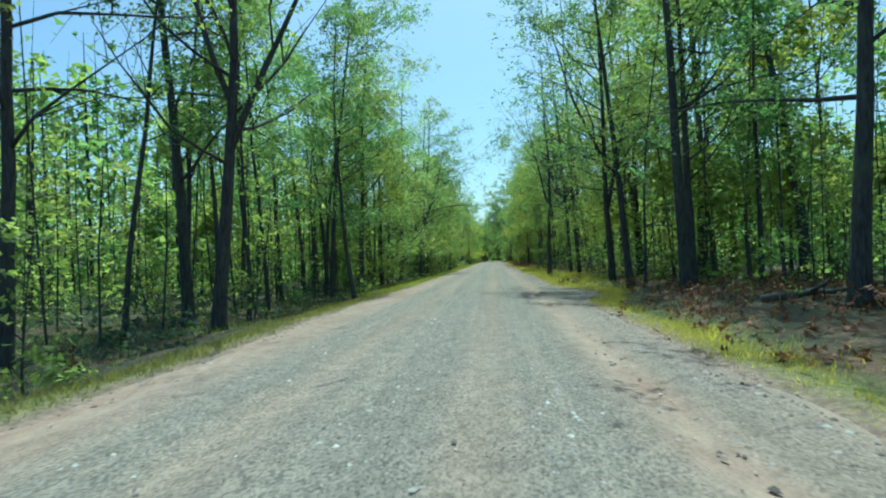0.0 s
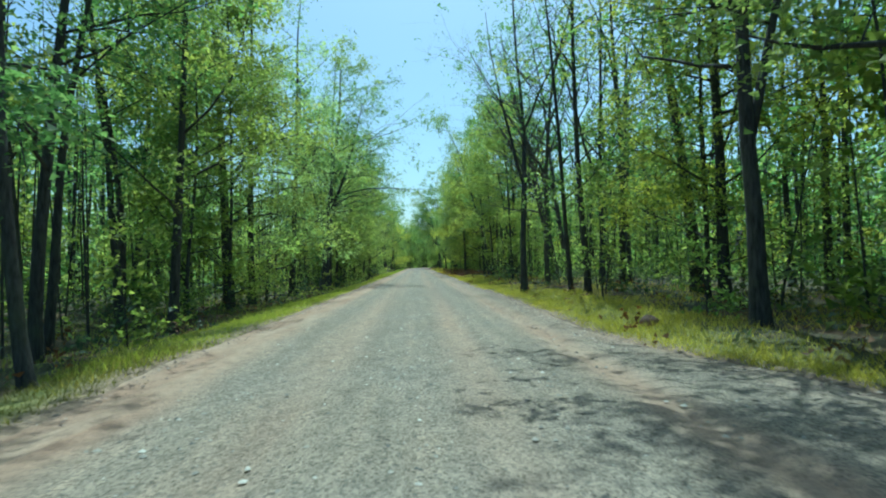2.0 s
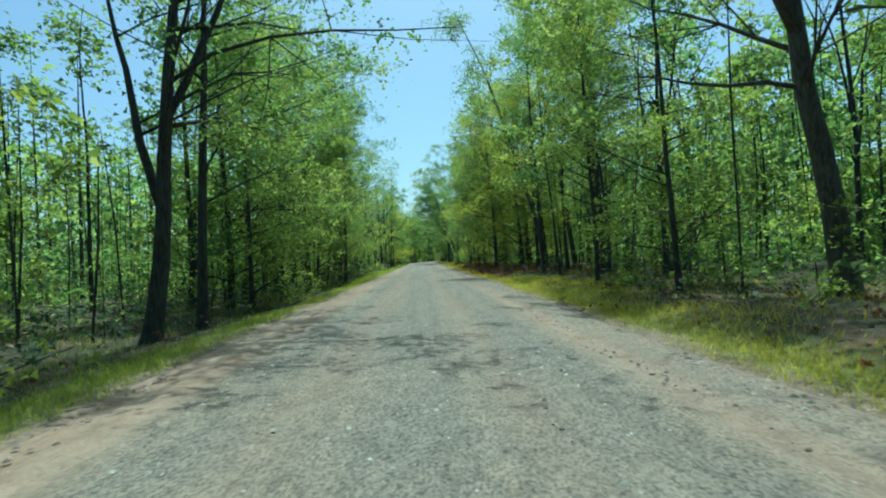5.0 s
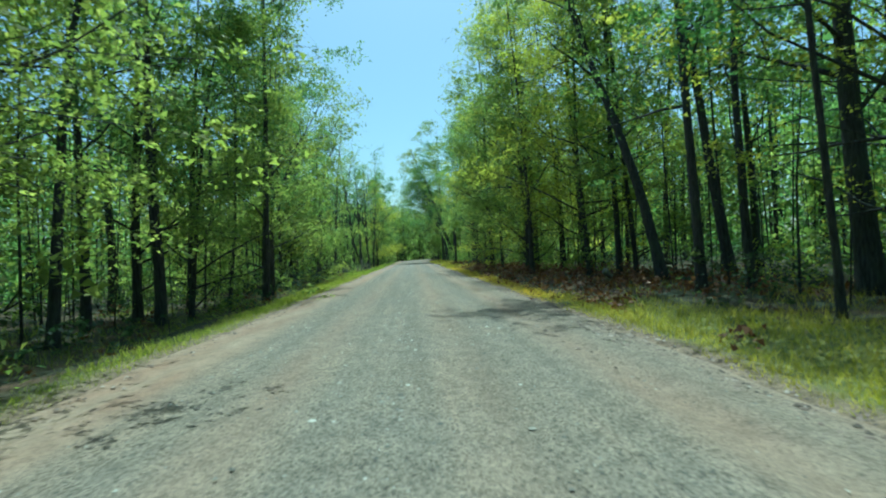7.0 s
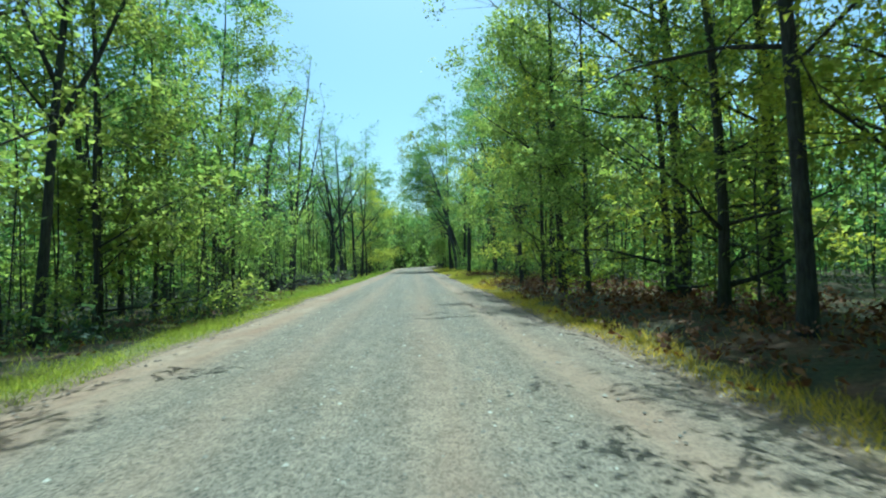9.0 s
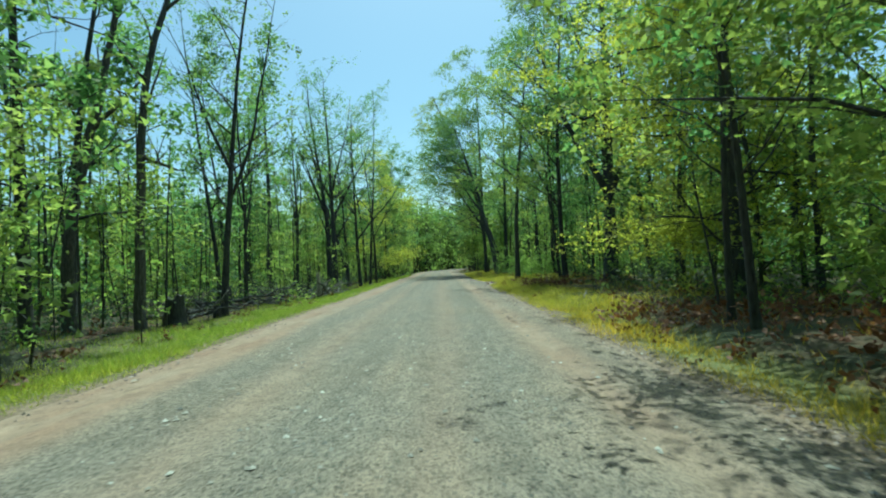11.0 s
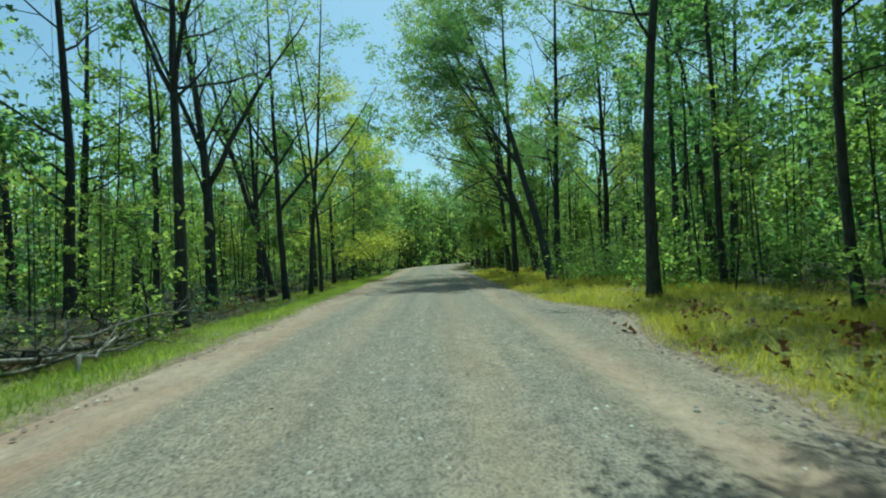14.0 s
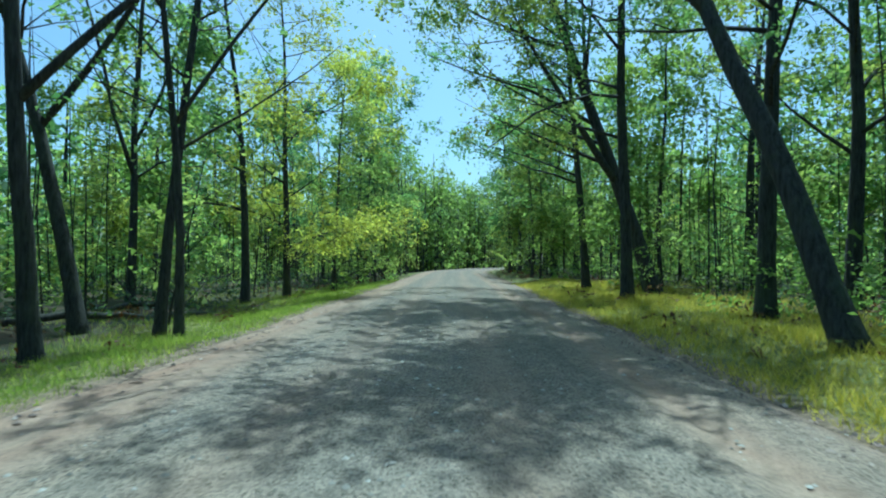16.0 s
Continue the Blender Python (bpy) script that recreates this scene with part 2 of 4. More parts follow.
def leaf_cloud(rng, centres, count, spread, size, clumps=0.4, tilt=0.45, coarse=False, spray=11):
    """Leaf blades gathered in small drooping sprays, and the sprays in uneven boughs about some of the given twig points."""
    centres = np.asarray(centres, float)
    used = centres[rng.permutation(len(centres))[:max(3, int(len(centres) * clumps))]]
    weight = rng.exponential(1.0, len(used)) + 0.25
    heads = max(4, count // spray)
    pick = rng.choice(len(used), heads, p=weight / weight.sum())
    wide = np.clip(np.sqrt(weight / weight.mean())[pick][:, None], 0.6, 1.7)
    head = used[pick] + np.clip(rng.normal(0, 1, (heads, 3)), -1.7, 1.7) * spread * np.array([1.0, 1.0, 0.5]) * wide
    hface = unit(rng.normal(0, 0.55, (heads, 3)) + np.array([0, 0, 1.0]))
    along = unit(np.cross(hface, rng.normal(0, 1, (heads, 3))))
    of = rng.integers(0, heads, count)
    flat = np.cross(hface, along)
    a, b = rng.normal(0, 1.5, (count, 1)) * size, rng.normal(0, 0.9, (count, 1)) * size
    at = head[of] + along[of] * a + flat[of] * b + hface[of] * rng.normal(0, 0.35, (count, 1)) * size
    at[:, 2] -= (a * a)[:, 0] * 0.5 / (size + 0.05)
    face = unit(hface[of] + rng.normal(0, tilt, (count, 3)))
    u = unit(np.cross(face, rng.normal(0, 1, (count, 3))))
    w = np.cross(face, u)
    s = size * rng.uniform(0.55, 1.35, (count, 1))
    n = face * s * 0.1
    if coarse:
        tri = np.stack([at - u * s * 0.55 - w * s * 0.2, at + w * s * 0.42, at + u * s * 0.55 - w * s * 0.22], 1).reshape(-1, 3)
        return tri, np.arange(count * 3).reshape(-1, 3)
    quad = np.stack([at - u * s * 0.5, at + w * s * 0.31 - u * s * 0.08 + n, at + u * s * 0.5, at - w * s * 0.31 - u * s * 0.08 + n], 1).reshape(-1, 3)
    return quad, np.arange(count * 4).reshape(-1, 4)


def wander(rng, start, way, length, steps, wobble, lift):
    """A bent line of points from start."""
    pts, p, d = [np.array(start, float)], np.array(start, float), np.array(way, float)
    for _ in range(steps):
        d = d + rng.normal(0, wobble, 3) + np.array([0, 0, lift])
        d /= np.linalg.norm(d)
        p = p + d * length / steps
        pts.append(p.copy())
    return np.array(pts)


def build_tree(seed, height=18, r=0.2, clear=0.3, limbs=16, reach=3.5, leaves=3000, leaf=0.2, lean=(0, 0), wobble=0.02, toward=0.0,
               bark=None, leafmat=None, fork=(), rise=0.6, spread=0.34, name="tree", sides=8, twigs=4, top=0.1, bend=0.0, coarse=False, thick=0.065):
    """A tree standing at the origin: an Empty with a limbed trunk and a crown. toward: how far limbs prefer +x or -x."""
    rng = np.random.default_rng(seed)
    root = new(name)
    trunk, tips = Tubes(), []
    steps = 14
    way = np.array([lean[0], lean[1], 1.0])
    pts = wander(rng, (0, 0, -0.3), way / np.linalg.norm(way), height, steps, wobble, 0.012 if abs(lean[0]) < 0.12 else 0.0)
    k = np.linspace(0, 1, steps + 1)
    pts[:, 0] += bend * height * k ** 2
    rad = r * (1 - (1 - top) * k ** 0.85)
    rad[0] *= 1.6
    pts = np.insert(pts, 1, pts[0] * 0.6 + pts[1] * 0.4, 0)
    rad = np.insert(rad, 1, r * 1.1)
    trunk.add(pts, rad, sides)
    lines = [(pts, rad)]
    for fh, fdir, flen in fork:
        j = max(2, int(fh * (len(pts) - 1)))
        sub = wander(rng, pts[j], np.array(fdir, float) / np.linalg.norm(fdir), flen, 8, 0.06, 0.05)
        sr = rad[j] * 0.72 * (1 - 0.86 * np.linspace(0, 1, 9))
        trunk.add(sub, sr, max(5, sides - 2))
        lines.append((sub, sr))
    for line, lr in lines:
        main = line is pts
        n = limbs if main else max(3, limbs // 3)
        for i in range(n):
            f = (clear + (1 - clear) * (i + rng.uniform(0, 1)) / n) if main else rng.uniform(0.25, 1.0)
            j = min(int(f * (len(line) - 1)), len(line) - 2)
            q = f * (len(line) - 1) - j
            p = line[j] * (1 - q) + line[j + 1] * q
            a = rng.uniform(0, 2 * np.pi)
            side = np.array([np.cos(a) + toward, np.sin(a), 0])
            pull = np.linalg.norm(side)
            side /= pull
            size = reach * (1.15 - 0.72 * max(0, (f - clear) / (1 - clear + 1e-6)) ** 1.4) * rng.uniform(0.55, 1.15)
            size *= 0.75 + 0.25 * min(pull, 2.0)
            d = side + np.array([0, 0, rise * rng.uniform(0.3, 1.6)])
            d /= np.linalg.norm(d)
            b = wander(rng, p, d, size, 5, 0.14, 0.02)
            br = np.clip(lr[j] * 0.4, 0.013, thick) * (1 - 0.85 * np.linspace(0, 1, 6))
            trunk.add(b, br, 4)
            tips += [b[2], b[3], b[4], b[5], b[5]]
            for _ in range(twigs):
                jj = rng.integers(1, 5)
                d2 = rng.normal(0, 0.8, 3) + (b[jj + 1] - b[jj]) / (size / 5) * 0.9 + np.array([0, 0, 0.15])
                d2 /= np.linalg.norm(d2)
                tw = wander(rng, b[jj], d2, size * rng.uniform(0.3, 0.6), 2, 0.2, 0.0)
                trunk.add(tw, br[jj] * 0.55 * np.array([1, 0.7, 0.25]), 3, False)
                tips += [tw[1], tw[2], tw[2]]
    mesh_object("trunk", trunk.v, trunk.f, bark or BARK, root)
    if leaves:
        v, f = leaf_cloud(rng, tips, leaves, spread, leaf, coarse=coarse)
        mesh_object("crown", v, f, leafmat or LEAF, root, smooth=False)
    return root


# ---------------------------------------------------------------- ground and road
def bend(y):
    """Sideways shift of the road: straight, then a curve to the right far ahead."""
    return 0.0045 * max(0.0, y - 185.0) ** 2


def road_left(y):
    return bend(y) - 3.15 + 0.22 * noise.noise((y * 0.11, 3.1, 0)) + 0.12 * noise.noise((y * 0.6, 7.7, 0)) + 0.05 * noise.noise((y * 2.1, 1.7, 0))


def road_right(y):
    # a widened mouth where a track leaves the road
    mouth = 1.1 * math.exp(-((y - 19.5) / 2.6) ** 2) + 0.9 * math.exp(-((y - 124.5) / 2.4) ** 2)
    return bend(y) + 3.35 + mouth + 0.22 * noise.noise((y * 0.1, 13.1, 0)) + 0.12 * noise.noise((y * 0.6, 17.7, 0)) + 0.05 * noise.noise((y * 2.1, 11.7, 0))


def ground_height(x, y):
    """Low on one side of the road, a slight bank on the other, uneven forest floor beyond."""
    y = min(y, 330.0)
    out_l, out_r = road_left(y) - x, x - road_right(y)
    away = max(out_l, out_r)
    if away <= 0.0:
        return -0.07
    rough = min(1.0, away / 2.5)
    if out_l > 0:
        base = -0.4 * min(1.0, away / 2.6) ** 1.3
    else:
        base = 0.14 * min(1.0, away / 2.0) - 0.1 * math.exp(-((away - 0.9) / 0.5) ** 2)
    return base - 0.01 + rough * (0.14 * noise.noise((x * 0.25, y * 0.25, 0.3)) + 0.07 * noise.noise((x * 1.1, y * 1.1, 4.0)))


TURF_LEFT = ((-20, 1.1), (14, 1.3), (24, 1.8), (36, 2.3), (46, 1.6), (55, 0.8), (66, 0.9), (74, 1.5), (84, 2.0), (98, 2.6), (106, 4.2), (118, 4.4), (124, 2.6), (130, 2.3), (138, 3.2), (150, 4.0))
TURF_RIGHT = ((-20, 1.3), (12, 1.4), (20, 1.2), (26, 2.5), (32, 2.7), (40, 1.5), (50, 1.8), (56, 2.8), (62, 2.6), (68, 1.2), (76, 1.0), (90, 1.4), (100, 1.6), (104, 2.1), (116, 2.0), (120, 5.0), (150, 5.0))


def turf_width(side, y):
    """How far the grass reaches from the road's edge."""
    ys, ws = zip(*(TURF_LEFT if side < 0 else TURF_RIGHT))
    return float(np.interp(y, ys, ws))


def bare_bank(side, out, y):
    """Where fallen leaves lie thick and little grows."""
    start = np.where(y < 105, 0.95, 2.2) + 0.16 * np.sin(y * 2.1) + 0.14 * np.sin(y * 0.83 + 1.0)
    return (side > 0) & (out > start) & ((y < 19) | ((y > 68) & (y < 101)) | ((y > 114.5) & (y < 118.5)))


GROUND_X = np.r_[[-2500, -600, -200, -90], np.arange(-50, -14, 2.0), np.r_[np.arange(-14, -7, 0.6), np.arange(-7, 7.01, 0.3), np.arange(7.6, 14.01, 0.6)], np.arange(16, 61, 2.0), [90, 200, 600, 2500]]
GROUND_Y = np.r_[[-2500, -500, -120, -40], np.arange(-16, 170, 0.55), np.arange(170, 300, 3.0), [330, 420, 800, 3000]]
GROUND_Z = np.array([[ground_height(x, y) for x in GROUND_X] for y in GROUND_Y])
EDGE_Y = np.arange(-30, 300, 0.1)
EDGES = {-1: np.array([road_left(y) for y in EDGE_Y]), 1: np.array([road_right(y) for y in EDGE_Y])}


def edge_at(side, y):
    return np.interp(y, EDGE_Y, EDGES[side])


def ground_at(x, y):
    """Heights of the ground sheet at many places."""
    i = np.clip(np.searchsorted(GROUND_X, x) - 1, 0, len(GROUND_X) - 2)
    j = np.clip(np.searchsorted(GROUND_Y, y) - 1, 0, len(GROUND_Y) - 2)
    u = (x - GROUND_X[i]) / (GROUND_X[i + 1] - GROUND_X[i])
    v = (y - GROUND_Y[j]) / (GROUND_Y[j + 1] - GROUND_Y[j])
    low = GROUND_Z[j, i] * (1 - u) + GROUND_Z[j, i + 1] * u
    return low * (1 - v) + (GROUND_Z[j + 1, i] * (1 - u) + GROUND_Z[j + 1, i + 1] * u) * v


def build_ground():
    xs, ys = GROUND_X, GROUND_Y
    verts = [(x, y, GROUND_Z[j, i]) for j, y in enumerate(ys) for i, x in enumerate(xs)]
    n = len(xs)
    faces = [(j * n + i, j * n + i + 1, (j + 1) * n + i + 1, (j + 1) * n + i) for j in range(len(ys) - 1) for i in range(n - 1)]
    g = mesh_object("ground", verts, faces, SOIL)
    turf = g.data.attributes.new("turf", "FLOAT", "POINT")
    strength = []
    for x, y, z in verts:
        yy = min(y, 330.0)
        away = max(road_left(yy) - x, x - road_right(yy))
        wide = turf_width(-1 if x < bend(yy) else 1, yy) * (1 + 0.3 * noise.noise((x * 0.2, yy * 0.13, 6.0)))
        strength.append(max(0.0, min(1.0, (wide - away) / 0.7)) * max(0.0, min(1.0, (away - 0.05) / 0.25)))
    turf.data.foreach_set("value", strength)
    sandy = g.data.attributes.new("sandy", "FLOAT", "POINT")
    fade = []
    for x, y, z in verts:
        yy = min(y, 330.0)
        away = max(road_left(yy) - x, x - road_right(yy))
        fade.append(max(0.0, min(1.0, 1.15 - max(0.0, away) / (0.55 + 0.35 * noise.noise((x * 0.7, yy * 0.5, 8.0))))))
    sandy.data.foreach_set("value", fade)
    tagged(g, "forest floor of brown leaf litter and moss beside the road", "ground", kind="structure")


def build_road():
    ys = np.r_[[-2400, -400, -100, -40], np.arange(-16, 170, 0.4), np.arange(170, 290, 2.0)]
    cols = 40
    verts, faces = [], []
    for y in ys:
        a, b = road_left(y), road_right(y)
        for i in range(cols + 1):
            s = i / cols
            x = a + (b - a) * s
            z = 0.05 * (1 - (2 * s - 1) ** 2) + 0.014 * noise.noise((x * 1.6, y * 0.5, 2)) + 0.008 * noise.noise((x * 5, y * 3, 5)) - 0.012
            z += sum(-0.022 * math.exp(-((x - bend(y) - c) / 0.2) ** 2) for c in (-2.8, -0.95, 0.85, 2.3))
            z += sum(0.025 * math.exp(-((x - bend(y) - c) / 0.16) ** 2) for c in (-2.4, 2.02, 2.62))
            if i in (0, cols):
                z = -0.035
            verts.append((x, y, z))
    n = cols + 1
    faces = [(j * n + i, j * n + i + 1, (j + 1) * n + i + 1, (j + 1) * n + i) for j in range(len(ys) - 1) for i in range(cols)]
    r = mesh_object("road", verts, faces, GRAVEL)
    edge = r.data.attributes.new("sandy", "FLOAT", "POINT")
    sandy = []
    for x, y, z in verts:
        d = min(x - road_left(y), road_right(y) - x)
        track = max(math.exp(-((x - bend(y) - c) / 0.3) ** 2) for c in (-2.75, -2.35, -0.95, 0.85, 2.3))
        k = (0.9 if x < bend(y) else 0.65) * math.exp(-max(0.0, d) / 0.45) + (0.95 if abs(x - bend(y)) > 1.6 else 0.5) * track * (0.8 + 0.7 * noise.noise((x, y * 0.09, 3.0)))
        sandy.append(max(0.0, min(1.0, k)))
    edge.data.foreach_set("value", sandy)
    tagged(r, "pale tan gravel forest road with faint wheel tracks", "road", kind="structure")


build_ground()
build_road()


def road_top(x, y):
    left, right = edge_at(-1, y), edge_at(1, y)
    s = (x - left) / (right - left)
    return 0.05 * (1 - (2 * s - 1) ** 2) - 0.012


def strew(name, label, x, y, sizes, seed, mat):
    """Loose low stones at the given places."""
    rng = np.random.default_rng(seed)
    left, right = edge_at(-1, y), edge_at(1, y)
    keep = (x > left - 0.25) & (x < right + 0.35)
    x, y, left, right = x[keep], y[keep], left[keep], right[keep]
    n = len(x)
    z = np.where((x > left + 0.12) & (x < right - 0.12), road_top(x, y), ground_at(x, y)) - 0.002
    s = sizes[0] + (sizes[1] - sizes[0]) * rng.uniform(0, 1, n) ** 2.2
    turn = rng.uniform(0, 6.28, n)
    c, d = np.cos(turn)[:, None], np.sin(turn)[:, None]
    ring = np.array([(1, 0, 0), (0.3, 0.9, 0), (-0.8, 0.55, 0), (-0.75, -0.6, 0), (0.35, -0.9, 0), (0.05, 0, 0.62)])
    p = ring[None] * (rng.uniform(0.7, 1.3, (n, 3)) * s[:, None])[:, None]
    verts = np.stack([x[:, None] + c * p[..., 0] - d * p[..., 1], y[:, None] + d * p[..., 0] + c * p[..., 1], z[:, None] + p[..., 2]], 2)
    fan = np.array([(j, (j + 1) % 5, 5) for j in range(5)])
    faces = (fan[None] + 6 * np.arange(n)[:, None, None]).reshape(-1, 3)
    st = mesh_object(name, verts.reshape(-1, 3), faces, mat, smooth=False)
    tagged(st, label, "stones", kind="stuff")


def build_stones():
    rng = np.random.default_rng(21)
    n = 16000
    y = rng.uniform(-1, 152, n)
    heaps = rng.normal(rng.choice((-1.6, -0.05, 0.1, 1.5, 2.75), n), 0.26)
    x = np.where(rng.uniform(0, 1, n) < 0.7, heaps, rng.uniform(-2.6, 3.5, n))
    strew("loose_stones", "small grey stones strewn over the gravel road", x, y, (0.01, 0.03), 22, STONE)
    n = 20000
    y = rng.uniform(-1, 152, n)
    spread = 0.5 + 0.25 * np.sin(y * 0.31) + 0.15 * np.sin(y * 0.93)
    x = np.where(rng.uniform(0, 1, n) < 0.85, edge_at(1, y) + 0.12 - np.abs(rng.normal(0, 1, n)) * spread, edge_at(-1, y) + np.abs(rng.normal(0, 0.2, n)))
    strew("edge_rubble", "coarse pinkish-grey rubble along the road's edges", x, y, (0.012, 0.036), 23, RUBBLE)


def build_grass(name, label, side, y0, y1, density, tall, mat, seed, lo=0.06, hi=None):
    """Fine blades rooted along one verge, thinning out past its width; with lo and hi, thin grass between the trees."""
    rng = np.random.default_rng(seed)
    table = TURF_LEFT if side < 0 else TURF_RIGHT
    reach = hi or 1.3 * max(turf_width(side, y) for y in np.arange(y0, y1, 1.0))
    n = int(density * (y1 - y0) * reach)
    y, out = rng.uniform(y0, y1, n), rng.uniform(lo, reach, n)
    x = edge_at(side, y) + side * out
    dens = 0.3 * (np.sin(x * 1.7 + 1.4 * np.sin(y * 0.9)) + np.sin(y * 1.1 + 1.2 * np.sin(x * 1.3))) + 0.25 * np.sin(x * 7.1 + 2 * np.sin(y * 5.3)) * np.sin(y * 6.7 + x)
    keep = dens > (-0.35 if hi is None else 0.1) - 0.4 * rng.uniform(0, 1, n)
    if hi is None:
        keep &= out < np.interp(y, *zip(*table)) * rng.uniform(0.65, 1.35, n)
    keep &= ~(bare_bank(side, out, y) & (rng.uniform(0, 1, n) < 0.85))
    x, y, out, dens = x[keep], y[keep], out[keep], dens[keep]
    n = len(x)
    z = ground_at(x, y) - 0.01
    h = tall * rng.uniform(0.35, 1.3, n) * (0.8 + 0.5 * dens) * np.minimum(1.0, 0.4 + out / 0.9)
    t, w = rng.uniform(0, 6.28, n), rng.uniform(0.004, 0.009, n)
    dx, dy = w * np.cos(t), w * np.sin(t)
    lx, ly = rng.normal(0, 0.5, n) * h, rng.normal(0, 0.5, n) * h
    verts = np.stack([np.stack([x - dx, y - dy, z], 1), np.stack([x + dx, y + dy, z], 1), np.stack([x + lx, y + ly, z + h], 1)], 1).reshape(-1, 3)
    g = mesh_object(name, verts, np.arange(3 * n).reshape(-1, 3), mat, smooth=False)
    tagged(g, label, "grass", kind="stuff")


def build_undergrowth(name, label, side, lo, hi, clumps, per, size, mat, seed, low=0.0, high=0.9, y0=-4, y1=190):
    """Clumps of small leaves close to the forest floor."""
    rng = np.random.default_rng(seed)
    centres = []
    for i in range(clumps * 3):
        y, out = rng.uniform(y0, y1), lo + (hi - lo) * rng.uniform()
        x = (road_left(y) if side < 0 else road_right(y)) + side * out
        if mat is not LITTER and noise.noise((x * 0.3, y * 0.22, seed)) + 0.25 * rng.uniform() < 0.02:
            continue
        if side > 0 and 74 < y < 99 and low > 0 and high < 7 and rng.uniform() < 0.75:
            continue
        if high < 1.0 and mat is LEAF_DARK and out < 1.1 * turf_width(side, y):
            continue
        if name == "low_shrubs" and bare_bank(side, out, y) and out < 6.5:
            continue
        top = high * (0.65 if high > 10 and (side < 0 and (130 < y < 185 or y < 30) or side > 0 and 30 < y < 72) else 1.0)
        centres.append((x, y, ground_height(x, y) + low + (top - low) * rng.uniform() ** 1.7))
        if len(centres) >= clumps:
            break
    v, f = leaf_cloud(rng, centres, len(centres) * per, np.array([0.3, 0.3, 0.3]) * (1 if size < 0.15 else 1.9 if size < 0.45 else 2.6 if size < 0.6 else 4.0), size, 1.0, coarse=size != 0.11)
    u = mesh_object(name, v, f, mat, smooth=False)
    tagged(u, label, "undergrowth", kind="stuff")


build_stones()
build_grass("verge_grass", "dull olive grass with brown leaves along the road's edge", -1, -4, 24, 380, 0.15, GRASS_OLIVE, 31)
build_grass("verge_grass", "short green spring grass along the road's edge", -1, 22, 100, 400, 0.15, GRASS, 32)
build_grass("verge_grass", "bright green spring grass spreading from the road's edge", -1, 98, 165, 380, 0.16, GRASS, 33)
build_grass("verge_grass", "yellow-green grass fringe below the dark bank", 1, -4, 22, 400, 0.14, GRASS_DRY, 34)
build_grass("verge_grass", "tawny yellow grass along the bank of the road", 1, 20, 70, 400, 0.16, GRASS_DRY, 35)
build_grass("verge_grass", "yellow-green grass strip below the leaf-strewn bank", 1, 68, 104, 400, 0.16, GRASS_DRY, 36)
build_grass("verge_grass", "yellow-green grass spreading under open trees", 1, 102, 160, 380, 0.2, GRASS_DRY, 37)
build_grass("forest_grass", "thin grass between the trees", -1, -4, 160, 42, 0.2, GRASS, 38, 2.0, 8.0)
build_grass("forest_grass", "thin yellow grass between the trees", 1, -4, 160, 42, 0.22, GRASS_DRY, 39, 1.8, 8.0)
build_undergrowth("young_growth", "light green leafy shrubs in the yellow grass", 1, 2.6, 8.0, 300, 45, 0.11, LEAF_YELLOW, 57, 0.15, 1.5, 119, 143)
build_undergrowth("low_shrubs", "dark green low shrubs on the forest floor", -1, 1.9, 13, 4200, 11, 0.13, LEAF_DARK, 41)
build_undergrowth("low_shrubs", "dark green low shrubs on the forest floor", 1, 1.9, 13, 3600, 11, 0.13, LEAF_DARK, 42)
build_undergrowth("young_growth", "light green young growth beneath the trees", -1, 4.0, 18, 1500, 16, 0.13, LEAF_YELLOW, 43, 0.4, 2.2)
build_undergrowth("young_growth", "light green young growth beneath the trees", 1, 3.0, 18, 1700, 16, 0.13, LEAF_YELLOW, 44, 0.4, 2.2)
build_undergrowth("leaf_litter", "reddish-brown fallen leaves heaped on the shaded bank", 1, 0.7, 6.5, 1900, 15, 0.11, LITTER, 51, 0.0, 0.04, 66, 102)
build_undergrowth("leaf_litter", "reddish-brown fallen leaves heaped on the shaded bank", 1, 1.8, 5.0, 300, 15, 0.11, LITTER, 52, 0.0, 0.04, 113.5, 119)
build_undergrowth("deep_woods", "dense green forest far behind the roadside trees", -1, 25, 42, 4200, 11, 0.75, LEAF, 49, 0.0, 15.0, y1=290)
build_undergrowth("deep_woods", "dense green forest far behind the roadside trees", 1, 25, 42, 4200, 11, 0.75, LEAF, 50, 0.0, 15.0, y1=290)
build_undergrowth("deep_brush", "shaded green brush low between the far trunks", -1, 15, 30, 3600, 15, 0.36, LEAF, 55, 0.1, 4.5, y1=260)
build_undergrowth("deep_brush", "shaded green brush low between the far trunks", 1, 15, 30, 3600, 15, 0.36, LEAF, 56, 0.1, 4.5, y1=260)
build_undergrowth("thicket", "yellow-green thicket of leaves deep between the trunks", -1, 7.0, 30, 3600, 24, 0.16, LEAF_YELLOW, 47, 0.3, 6.0, y1=235)
build_undergrowth("thicket", "yellow-green thicket of leaves deep between the trunks", 1, 7.0, 30, 3900, 24, 0.16, LEAF_YELLOW, 48, 0.3, 6.0, y1=235)
build_undergrowth("leaf_litter", "reddish-brown fallen leaves covering the bank under trees", 1, 0.9, 7.5, 800, 15, 0.1, LITTER, 53, 0.0, 0.04, -3, 20)
build_undergrowth("leaf_litter", "fallen brown leaves lying on the bank", 1, 0.5, 6.0, 1700, 12, 0.1, LITTER, 45, 0.0, 0.02)
build_undergrowth("leaf_litter", "fallen brown leaves lying under the trees", -1, 1.6, 7.0, 1400, 12, 0.1, LITTER, 46, 0.0, 0.02)


